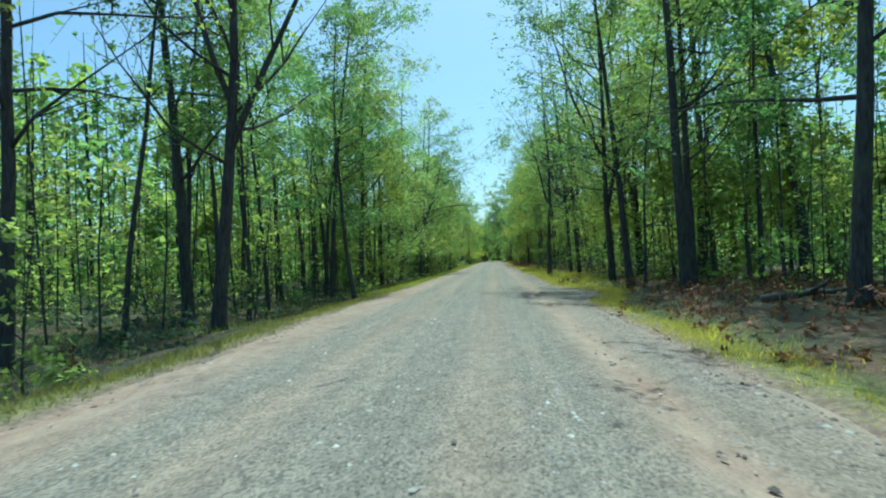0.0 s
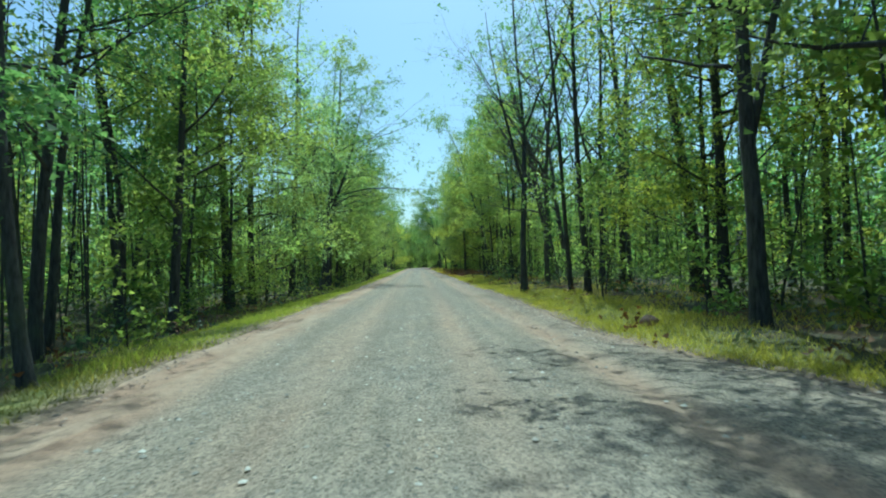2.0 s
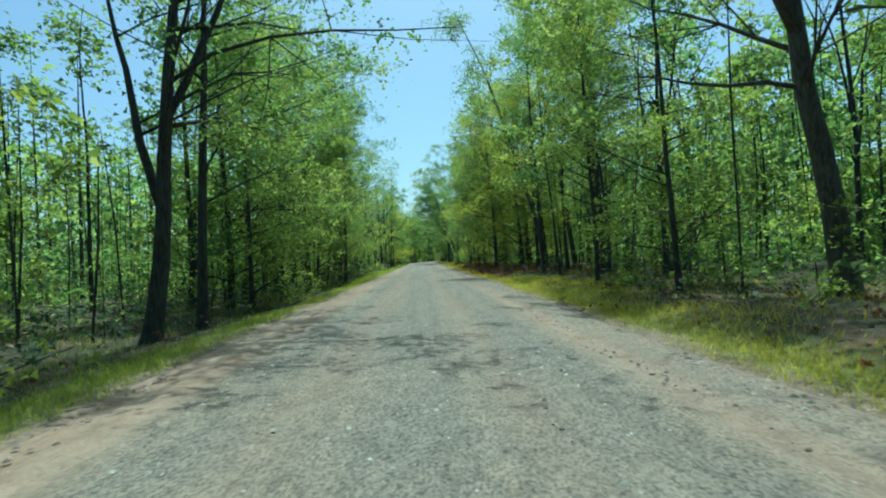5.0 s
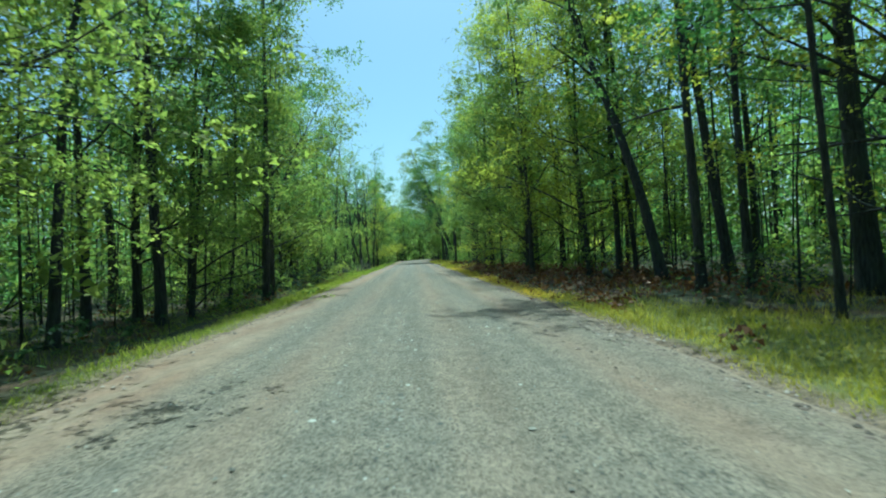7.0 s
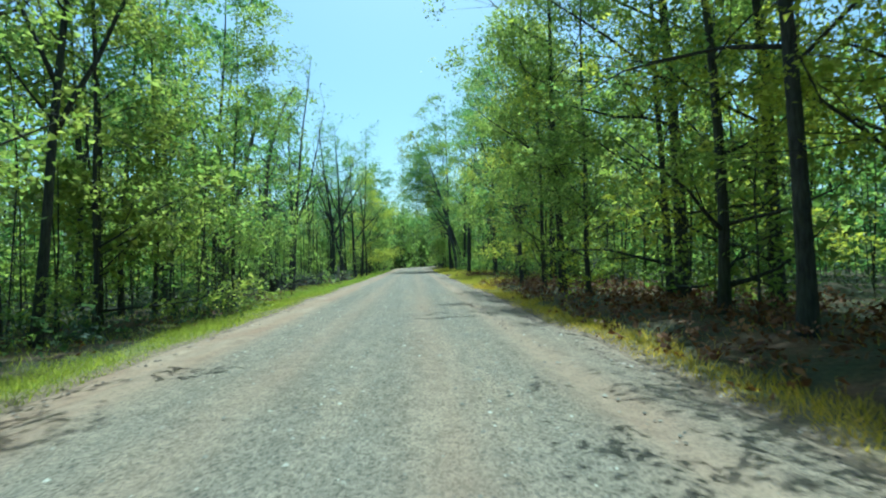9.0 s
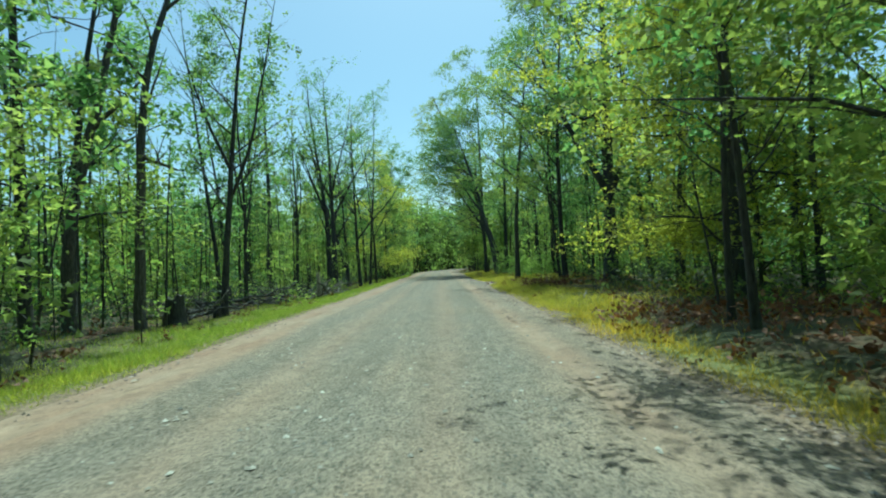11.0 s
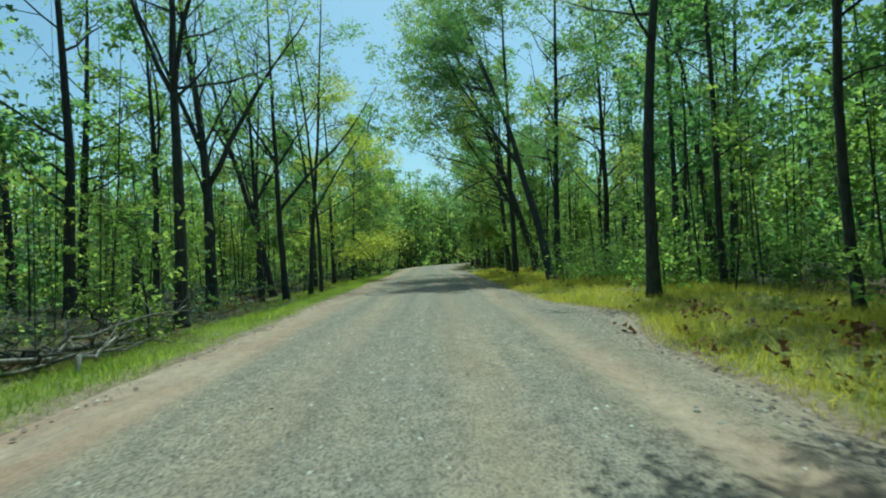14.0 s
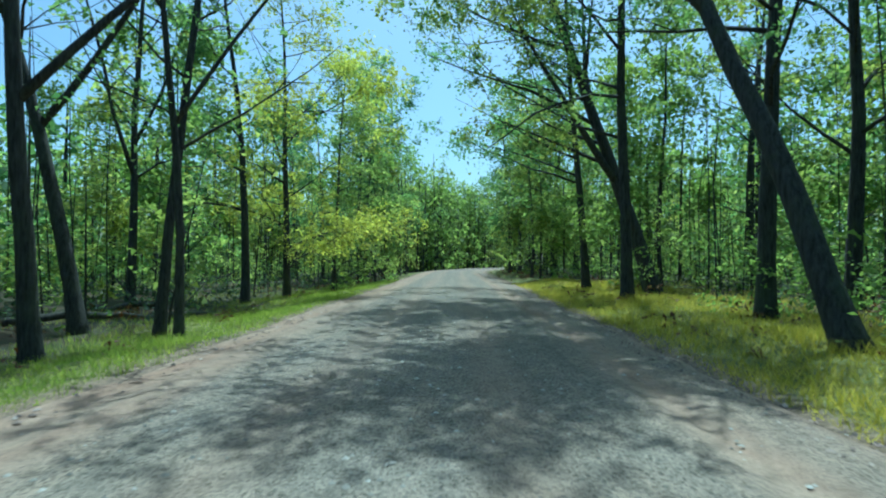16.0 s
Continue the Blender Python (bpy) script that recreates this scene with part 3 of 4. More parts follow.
# ---------------------------------------------------------------- trees
def spec(kind, r, side, rng):
    """Measures of a tree of that kind."""
    h = rng.uniform(0.9, 1.1)
    toward = -(0.3 if side > 0 else 0.42) * side
    if kind == "oak":
        return dict(height=17.5 * h, clear=0.26, limbs=20, reach=4.2, leaves=6000, leaf=0.165, twigs=3, toward=toward)
    if kind == "slim":
        return dict(height=14.5 * h, clear=0.36, limbs=12, reach=2.2, leaves=2500, leaf=0.165, twigs=3, wobble=0.03, toward=toward)
    if kind == "fork":
        return dict(height=16.5 * h, clear=0.4, limbs=14, reach=3.4, leaves=3000, leaf=0.165, wobble=0.035, toward=toward,
                    fork=((0.36, (rng.uniform(-0.5, 0.5) - 0.3 * side, 0.3, 1.0), 8.0), (0.5, (0.5 * side, -0.3, 0.9), 6.0)))
    if kind == "highfork":
        return dict(height=17.5 * h, clear=0.42, limbs=14, reach=3.4, leaves=3100, leaf=0.165, wobble=0.02, toward=toward,
                    fork=((0.5, (-0.4, 0.1, 1.0), 7.0), (0.5, (0.35, -0.2, 1.0), 7.0)))
    if kind == "overhang":
        return dict(height=16.5 * h, clear=0.34, limbs=18, reach=4.8, leaves=5000, leaf=0.165, wobble=0.03, toward=-1.1 * side, rise=0.5,
                    fork=((0.4, (-0.5 * side, 0.2, 1.0), 8.0), (0.33, (0.3 * side, 0.1, 1.0), 7.0)))
    if kind == "bare":
        return dict(height=16.5 * h, clear=0.3, limbs=18, reach=3.6, leaves=1300, leaf=0.17, rise=1.25, twigs=6, wobble=0.03,
                    fork=((0.34, (0.45, 0.1, 1.0), 8.5), (0.45, (-0.4, -0.2, 1.0), 7.0)))
    if kind == "spread":
        return dict(height=15.5 * h, clear=0.3, limbs=18, reach=4.6, leaves=1300, leaf=0.17, rise=0.8, twigs=7, wobble=0.045, toward=-0.8 * side,
                    fork=((0.4, (-0.7 * side, -0.2, 0.9), 7.0), (0.55, (0.4 * side, 0.2, 1.0), 6.0)))
    if kind == "lean":
        return dict(height=17 * h, clear=0.4, limbs=14, reach=3.2, leaves=3100, leaf=0.165, wobble=0.03)
    if kind == "bigfork":
        return dict(height=18 * h, clear=0.32, limbs=18, reach=5.0, leaves=6000, leaf=0.16, wobble=0.025, thick=0.1, sides=10, toward=toward,
                    fork=((0.27, (-0.55 * side, -0.1, 1.0), 8.0), (0.3, (0.5 * side, 0.2, 1.0), 8.0), (0.36, (-0.35 * side, -0.5, 1.0), 7.0)))
    if kind == "arch":
        return dict(height=15 * h, clear=0.3, limbs=20, reach=5.2, leaves=4600, leaf=0.17, wobble=0.03, thick=0.09, sides=10, toward=-1.0 * side, rise=0.35,
                    fork=((0.3, (-0.75 * side, -0.1, 0.9), 8.0), (0.42, (-0.2 * side, 0.3, 1.0), 7.0)))
    if kind == "leafy":
        return dict(height=12.3 * h, clear=0.1, limbs=26, reach=3.2, leaves=8200, leaf=0.16, twigs=3, rise=0.4, spread=0.32, toward=toward)
    if kind == "low":
        return dict(height=14.5 * h, clear=0.14, limbs=30, reach=4.3, leaves=16500, leaf=0.13, twigs=4, rise=0.35, spread=0.46, thick=0.045, toward=-0.5 * side)
    if kind == "snag":
        return dict(height=10.5 * h, clear=0.5, limbs=5, reach=1.8, leaves=0, rise=1.2, twigs=1, wobble=0.06, top=0.35,
                    fork=((0.6, (0.8, 0.0, 0.9), 2.6),))
    return {}


LABELS = {
    "oak": "tall dark-barked broadleaf tree with fresh green leaves",
    "slim": "slender straight tree with a narrow green crown",
    "fork": "forked dark-barked tree with an open green crown",
    "highfork": "straight dark trunk forking high into a green crown",
    "overhang": "dark forked tree whose green limbs overhang the road",
    "bare": "upright branching tree only thinly leafed in spring",
    "spread": "spreading tree with long half-bare grey limbs",
    "lean": "leaning dark tree with a light green crown",
    "bigfork": "thick dark tree forking low into heavy limbs",
    "arch": "heavy dark tree leaning and arching over the road",
    "leafy": "dense yellow-green young tree leafed down to the ground",
    "low": "broad tree with dense yellow-green boughs hanging low",
    "snag": "dead broken grey tree without any leaves",
    "sapling": "thin sapling with light green leaves",
}
NEAR = []


def key_tree(kind, x, y, r, lean, ahead=0.0, foliage=None, label="", **own):
    side = 1 if x > 0 else -1
    seed = 1000 + int(y * 13) + int(x * 7)
    rng = np.random.default_rng(seed)
    leafmat = foliage or (LEAF_LIME if x > 0 or y > 140 else LEAF_YELLOW) if kind == "low" else LEAF_YELLOW if kind == "leafy" else (LEAF, LEAF, LEAF_YELLOW)[seed % 3]
    bark = BARK_GREY if kind in ("spread", "snag") else BARK
    bendy = -0.03 * side if kind in ("arch", "lean") else 0.0
    measures = {**spec(kind, r, side, rng), **own}
    far = abs(x) > 9.5 or y > 142
    if far:
        measures["twigs"] = min(2, measures.get("twigs", 4))
    measures["leaf"] = measures.get("leaf", 0.16) * (0.9 if far else 0.64)
    measures["leaves"] = int(measures["leaves"] * (1.2 if far else 2.05))
    t = build_tree(seed, r=r, lean=(lean, ahead + rng.uniform(-0.03, 0.03)), leafmat=leafmat, bark=bark, bend=bendy, coarse=True, **measures)
    t.matrix_basis = pose(x, y, ground_height(x, y))
    tagged(t, label or LABELS[kind], "tree", "roadside trees")
    NEAR.append((x, y))


key_tree("oak", -7.63, 8.82, 0.138, 0.05, leaves=900, twigs=7)
key_tree("oak", 7.36, 10.34, 0.175, 0.01)
key_tree("bare", -6.10, 13.35, 0.200, 0.09, leaves=600, rise=0.5, reach=4.2)
key_tree("slim", -8.43, 13.08, 0.086, 0.01)
key_tree("oak", -7.75, 14.90, 0.192, -0.02, leaves=600)
key_tree("slim", -6.52, 16.02, 0.077, 0.05)
key_tree("oak", 6.60, 16.80, 0.185, -0.03, toward=0.9, leaves=2300, reach=3.2)
key_tree("slim", -8.82, 16.57, 0.108, 0.07)
key_tree("slim", 6.00, 19.03, 0.057, 0.03, toward=0.5)
key_tree("slim", 10.13, 19.78, 0.117, 0.01)
key_tree("slim", -9.01, 19.07, 0.121, -0.01)
key_tree("slim", -7.19, 19.07, 0.092, 0.01)
key_tree("oak", 7.40, 18.50, 0.150, 0.00, toward=0.8, leaves=2300, reach=3.2)
key_tree("oak", 5.90, 20.40, 0.150, -0.08, toward=0.5, reach=3.2)
key_tree("slim", -8.68, 21.02, 0.099, 0.02)
key_tree("lean", 13.17, 22.68, 0.243, -0.09)
key_tree("slim", -4.70, 21.89, 0.104, -0.19)
key_tree("oak", 10.25, 25.45, 0.253, 0.01)
key_tree("oak", -6.54, 24.68, 0.129, 0.04)
key_tree("slim", -8.98, 24.77, 0.108, 0.01)
key_tree("overhang", 5.90, 23.60, 0.160, -0.02)
key_tree("slim", -7.34, 26.20, 0.114, 0.05)
key_tree("slim", -8.90, 27.74, 0.118, 0.03)
key_tree("slim", -8.19, 30.63, 0.128, 0.00)
key_tree("oak", 9.38, 32.24, 0.226, -0.04, leaves=1500, toward=0.3)
key_tree("slim", -9.07, 32.22, 0.149, 0.01)
key_tree("oak", 6.00, 33.12, 0.128, -0.10, leaves=1100, toward=0.5)
key_tree("oak", 5.68, 34.09, 0.103, -0.03, leaves=900, toward=0.6)
key_tree("slim", -8.81, 35.47, 0.188, -0.04)
key_tree("fork", 4.70, 37.71, 0.155, -0.03, leaves=750, toward=0.6)
key_tree("oak", -7.85, 38.44, 0.250, -0.01)
key_tree("slim", -11.32, 42.38, 0.191, 0.01)
key_tree("spread", 6.60, 41.50, 0.150, -0.08)
key_tree("spread", 8.94, 45.73, 0.186, -0.10)
key_tree("fork", -7.02, 46.45, 0.189, 0.05)
key_tree("spread", 8.94, 48.93, 0.273, -0.13)
key_tree("overhang", -6.03, 50.35, 0.230, 0.12)
key_tree("slim", 7.78, 60.19, 0.097, 0.01)
key_tree("slim", 6.44, 62.78, 0.065, -0.05)
key_tree("slim", -8.44, 64.41, 0.140, 0.04)
key_tree("oak", 9.34, 65.53, 0.256, -0.02)
key_tree("oak", 6.54, 66.76, 0.119, -0.02, leaves=3000, toward=0.5)
key_tree("slim", 8.04, 67.35, 0.116, -0.01)
key_tree("slim", -7.52, 67.50, 0.150, 0.04)
key_tree("lean", 9.31, 70.18, 0.175, -0.1, ahead=0.05)
key_tree("oak", -8.56, 70.53, 0.152, 0.03)
key_tree("lean", 7.78, 71.15, 0.181, -0.12, ahead=0.08, toward=-0.7)
key_tree("slim", -6.74, 70.87, 0.179, 0.04)
key_tree("oak", 12.20, 73.50, 0.150, 0.00, leaves=7500)
key_tree("oak", 13.60, 69.50, 0.170, 0.00, leaves=7500)
key_tree("oak", 12.60, 78.40, 0.160, 0.00, leaves=7500)
key_tree("slim", -8.28, 74.33, 0.126, 0.00)
key_tree("slim", 8.83, 75.72, 0.098, -0.02)
key_tree("oak", 8.23, 75.84, 0.135, -0.05)
key_tree("slim", -6.48, 75.69, 0.075, 0.08)
key_tree("slim", -10.77, 75.83, 0.123, 0.04)
key_tree("slim", -8.09, 76.18, 0.159, 0.03)
key_tree("oak", -5.35, 76.45, 0.140, 0.03)
key_tree("bare", -7.86, 86.34, 0.138, 0.01)
key_tree("oak", 7.79, 88.00, 0.197, 0.02)
key_tree("slim", -9.61, 91.98, 0.128, 0.03)
key_tree("slim", -9.38, 92.90, 0.115, -0.00)
key_tree("oak", 5.41, 98.03, 0.075, -0.04, leaves=1700, toward=0.3, height=11)
key_tree("oak", 5.67, 99.21, 0.070, -0.04, leaves=1700, toward=0.3, height=11)
key_tree("snag", -10.62, 107.03, 0.228, 0.07)
key_tree("bare", -7.70, 111.52, 0.158, 0.01)
key_tree("bigfork", 8.63, 115.18, 0.327, -0.00, ahead=0.05, toward=-0.3, leaves=7500, clear=0.24)
key_tree("oak", 11.21, 117.11, 0.147, -0.05)
key_tree("oak", 13.40, 118.65, 0.178, 0.04)
key_tree("oak", 7.55, 119.59, 0.167, -0.05, toward=-1.2, reach=5.6, leaves=9000)
key_tree("oak", -11.31, 120.27, 0.147, -0.02)
key_tree("slim", 9.61, 121.81, 0.101, -0.00)
key_tree("oak", 7.90, 122.41, 0.099, -0.14)
key_tree("oak", 5.90, 126.50, 0.180, 0.02, toward=0.5, leaves=3200, clear=0.4)
key_tree("oak", 15.54, 127.16, 0.210, -0.09)
key_tree("highfork", -6.53, 128.06, 0.203, 0.01)
key_tree("oak", 8.86, 128.69, 0.110, -0.06)
key_tree("bare", -8.20, 134.40, 0.250, 0.01, leaves=700)
key_tree("slim", 13.66, 138.14, 0.184, -0.06)
key_tree("slim", -7.31, 137.73, 0.149, -0.03, leaves=1200, toward=-0.4)
key_tree("fork", -6.25, 138.01, 0.170, -0.07, leaves=1300, toward=-0.3)
key_tree("oak", 16.04, 140.91, 0.249, -0.03)
key_tree("oak", -16.78, 140.16, 0.286, 0.01)
key_tree("fork", -5.19, 140.45, 0.103, 0.05, leaves=1300, toward=-0.3)
key_tree("oak", -5.83, 140.85, 0.130, -0.00, leaves=2200, toward=-0.3)
key_tree("fork", -7.72, 141.19, 0.190, -0.18, leaves=1000)
key_tree("oak", 10.09, 143.12, 0.203, 0.04)
key_tree("oak", 21.15, 151.57, 0.271, -0.02)
key_tree("oak", 17.52, 160.53, 0.340, -0.06)
key_tree("arch", 5.70, 136.80, 0.215, -0.18, ahead=0.36, leaves=12000, reach=4.2, height=17.5, clear=0.56, fork=((0.46, (-0.7, 0.5, 0.9), 8.0), (0.58, (-0.3, 0.6, 1.0), 6.0)))
key_tree("arch", 7.60, 149.50, 0.300, -0.22, ahead=0.1, leaves=10000, height=21)
key_tree("oak", 5.40, 145.60, 0.190, -0.07, height=22, reach=6.0, toward=-1.0, leaves=9500)
key_tree("oak", 6.90, 141.20, 0.200, -0.03, height=20, reach=4.6, leaves=7000, toward=-0.4)
key_tree("oak", 6.20, 154.00, 0.200, -0.06, height=21, reach=5.2, leaves=9000, toward=-0.9)
key_tree("low", 8.40, 29.00, 0.180, 0.00, toward=0.2)
key_tree("leafy", 8.60, 30.20, 0.080, 0.00)
key_tree("low", -7.40, 40.20, 0.180, 0.02, leaf=0.105, leaves=19000, foliage=LEAF_PALE, label="broad roadside tree with pale whitish-green new leaves")
key_tree("leafy", -7.60, 43.20, 0.090, 0.02)
key_tree("leafy", -7.40, 33.00, 0.080, 0.04)
key_tree("leafy", -7.10, 36.20, 0.080, 0.04)
key_tree("leafy", 5.80, 55.50, 0.090, -0.02)
key_tree("low", -7.60, 60.20, 0.160, 0.02, leaves=10500)
key_tree("low", -7.80, 71.80, 0.160, 0.03, toward=0.7, leaves=10500)
key_tree("leafy", -6.30, 58.50, 0.100, 0.02)
key_tree("leafy", -6.20, 62.50, 0.100, 0.02)
key_tree("leafy", -6.60, 72.60, 0.100, 0.03)
key_tree("leafy", -6.10, 79.00, 0.100, 0.03)
key_tree("low", 7.40, 76.80, 0.130, -0.02, toward=-0.1, leaf=0.15, leaves=11500, clear=0.24, height=13)
key_tree("low", 8.60, 80.80, 0.240, -0.03, toward=-0.3, leaf=0.15, leaves=13000)
key_tree("low", 8.80, 85.60, 0.180, -0.02, toward=-0.4, leaf=0.15, leaves=13000)
key_tree("leafy", 6.30, 83.50, 0.120, -0.03)
key_tree("leafy", 6.90, 86.80, 0.110, -0.02)
key_tree("leafy", 6.20, 91.00, 0.100, -0.03)
key_tree("leafy", 5.60, 94.50, 0.100, -0.03)
key_tree("low", 8.40, 104.00, 0.200, -0.02, toward=-0.3, leaves=23000)
key_tree("leafy", 8.80, 75.60, 0.090, -0.02)
key_tree("oak", 5.90, 80.80, 0.130, -0.01, toward=0.5, leaves=3000)
key_tree("oak", 5.80, 92.60, 0.150, -0.03)
key_tree("leafy", 6.60, 51.50, 0.090, -0.02)
key_tree("low", 8.60, 63.20, 0.170, -0.02, toward=0.2)
key_tree("leafy", -7.60, 88.20, 0.090, 0.02)
key_tree("leafy", -7.70, 91.60, 0.090, 0.02)
key_tree("leafy", -6.80, 96.50, 0.090, 0.02)
key_tree("low", 11.20, 108.60, 0.160, -0.02, toward=0.1)
key_tree("leafy", 10.20, 106.00, 0.100, -0.02)
key_tree("low", -6.60, 152.00, 0.170, 0.02)
key_tree("leafy", -6.40, 159.50, 0.130, 0.02)
key_tree("oak", -6.40, 29.80, 0.150, 0.03)
key_tree("oak", -6.00, 53.20, 0.160, 0.05)
key_tree("oak", -6.40, 81.50, 0.150, 0.03)
key_tree("snag", -8.30, 106.80, 0.190, 0.03, height=13.2, fork=((0.52, (0.5, 0.1, -0.3), 1.3), (0.8, (0.9, 0.0, 0.7), 2.4)))

# the forest behind: a few grown shapes, repeated with other turns and sizes
rng = np.random.default_rng(5)
MOLDS = {}
for kind, radii in (("oak", (0.2, 0.16, 0.23)), ("slim", (0.08, 0.1, 0.12)), ("leafy", (0.09, 0.07)), ("bare", (0.15,))):
    MOLDS[kind] = []
    for i, r in enumerate(radii):
        s = spec(kind, r, 0, rng)
        s["leaves"] = int(s["leaves"] * 0.48)
        s["leaf"] *= 1.45
        s["limbs"], s["twigs"], s["sides"] = int(s["limbs"] * 0.6), 2, 6
        MOLDS[kind].append(build_tree(300 + 11 * i + len(kind), r=r, leafmat=LEAF_YELLOW if kind == "leafy" else LEAF, coarse=True, **s))
MOLDS["sapling"] = [build_tree(400 + i, height=h, r=0.03, clear=0.18, limbs=9, reach=1.2, leaves=420, leaf=0.15, coarse=True, twigs=1, sides=5, spread=0.25,
                               leafmat=LEAF_YELLOW, name="sapling", wobble=0.04) for i, h in enumerate((5.0, 3.6, 6.2))]


def plant(kind, x, y, s, turn):
    mold = MOLDS[kind][int(turn * 7) % len(MOLDS[kind])]
    t = copy_thing(mold, pose(x, y, ground_height(x, y), 0, 0, turn) @ Matrix.Diagonal((s, s, s, 1)))
    tagged(t, LABELS[kind], "sapling" if kind == "sapling" else "tree", "saplings" if kind == "sapling" else "forest trees")


def clear_of(x, y, gap):
    return all((x - a) ** 2 + (y - b) ** 2 > gap * gap for a, b in NEAR)


count = {"tree": 0, "sapling": 0}
turns = np.random.default_rng(8)
for y in np.arange(1.0, 232.0, 1.0):
    for side in (-1, 1):
        edge = road_left(y) if side < 0 else road_right(y)
        far = y > 148
        for lo, hi, kinds, p, chance in ((5.2, 11, ("slim", "oak", "leafy", "bare"), (0.5, 0.2, 0.2, 0.1), 0.26),
                                         (11, 19, ("slim", "oak", "leafy"), (0.2, 0.35, 0.45), 0.2),
                                         (2.0, 5.5, ("oak", "leafy", "slim"), (0.4, 0.4, 0.2), 0.42 if far else 0.0)):
            if rng.uniform() > chance:
                continue
            x, yy = edge + side * rng.uniform(lo, hi), y + rng.uniform(-0.5, 0.5)
            kind = str(rng.choice(kinds, p=p))
            if side < 0 and (127 < y < 150 or y < 26) and rng.uniform() < (0.6 if y > 100 else 0.85):
                continue
            if side > 0 and 30 < y < 58 and turns.uniform() < 0.65:
                kind = "bare"
            if clear_of(x, yy, 1.3) and count["tree"] < 195:
                plant(kind, x, yy, rng.uniform(0.85, 1.12), rng.uniform(0, 360))
                NEAR.append((x, yy))
                count["tree"] += 1
        if rng.uniform() < 0.55 and y < 165:
            x, yy = edge + side * rng.uniform(2.2, 12), y + rng.uniform(-0.5, 0.5)
            if clear_of(x, yy, 0.7):
                plant("sapling", x, yy, rng.uniform(0.6, 1.2), rng.uniform(0, 360))
                count["sapling"] += 1
for molds in MOLDS.values():
    for m in molds:
        for o in [*m.children_recursive, m]:
            bpy.data.objects.remove(o)


def build_far_woods():
    """The depth of the forest and the wood across the far bend, joined."""
    rng = np.random.default_rng(77)
    wood, tips_a, tips_b = Tubes(), [], []
    spots = []
    for i in range(620):
        y = rng.uniform(-6, 250)
        side = rng.choice((-1, 1))
        spots.append(((road_left(y) if side < 0 else road_right(y)) + side * rng.uniform(17, 38), y))
    for i in range(260):
        spots.append((rng.uniform(-22, 26), 226 + abs(rng.normal(0, 13))))
    for i in range(150):
        spots.append((rng.uniform(-14, 5), 206 + abs(rng.normal(0, 17))))
    for i in range(150):
        spots.append((rng.uniform(2, 34), 234 + abs(rng.normal(0, 14))))
    for x, y in spots:
        if road_left(y) - 2.5 < x < road_right(y) + 2.5 and y < 290:
            continue
        h, z = rng.uniform(12, 18), ground_height(x, y)
        if x < 0 and (130 < y < 185 or y < 30) or x > 0 and 30 < y < 66:
            h *= 0.7
        r = rng.uniform(0.07, 0.17)
        lean = rng.normal(0, 0.03, 2) * h
        wood.add([(x, y, z - 0.2), (x + lean[0] * 0.5, y + lean[1] * 0.5, z + h * 0.5), (x + lean[0], y + lean[1], z + h)], (r, r * 0.7, r * 0.15), 5, False)
        low = 0.03 if rng.uniform() < 0.65 else 0.3
        for j in range(16):
            f = rng.uniform(low, 1.0)
            w = 2.4 * (1.15 - f)
            # past y 200 all leaves take the paler green, colour standing in for haze
            (tips_a if i % 2 and y < 200 else tips_b).append((x + lean[0] * f + rng.normal(0, w), y + lean[1] * f + rng.normal(0, w), z + h * f))
        i += 1
    stems = Tubes()
    for i in range(1300):
        y, side = rng.uniform(-2, 215), rng.choice((-1, 1))
        out = 4.2 + 18 * rng.uniform() ** 1.3
        if side > 0 and 100 < y < 118 and out < 9:
            continue
        x = float(edge_at(side, y)) + side * out
        h, r, z = rng.uniform(3.5, 9.5), rng.uniform(0.014, 0.045), ground_height(x, y)
        a = rng.normal(0, 0.035, 2) * h
        b = a * 0.5 + rng.normal(0, 0.012, 2) * h
        stems.add([(x, y, z - 0.1), (x + b[0], y + b[1], z + h * 0.5), (x + a[0], y + a[1], z + h)], (r, r * 0.75, r * 0.3), 4, False)
    st = mesh_object("thin_stems", stems.v, stems.f, BARK)
    tagged(st, "many thin dark stems standing between the larger trees", "woods", kind="stuff")
    tr = mesh_object("far_trunks", wood.v, wood.f, BARK)
    tagged(tr, "many dark trunks deep in the forest", "woods", kind="stuff")
    for tips, mat in ((tips_a, LEAF), (tips_b, LEAF_YELLOW)):
        v, f = leaf_cloud(rng, tips, len(tips) * 14, np.array([1.0, 1.0, 1.1]), 0.52, 0.95, coarse=True)
        lf = mesh_object("far_foliage", v, f, mat, smooth=False)
        tagged(lf, "light green foliage deep in the forest", "woods", kind="stuff")


build_far_woods()


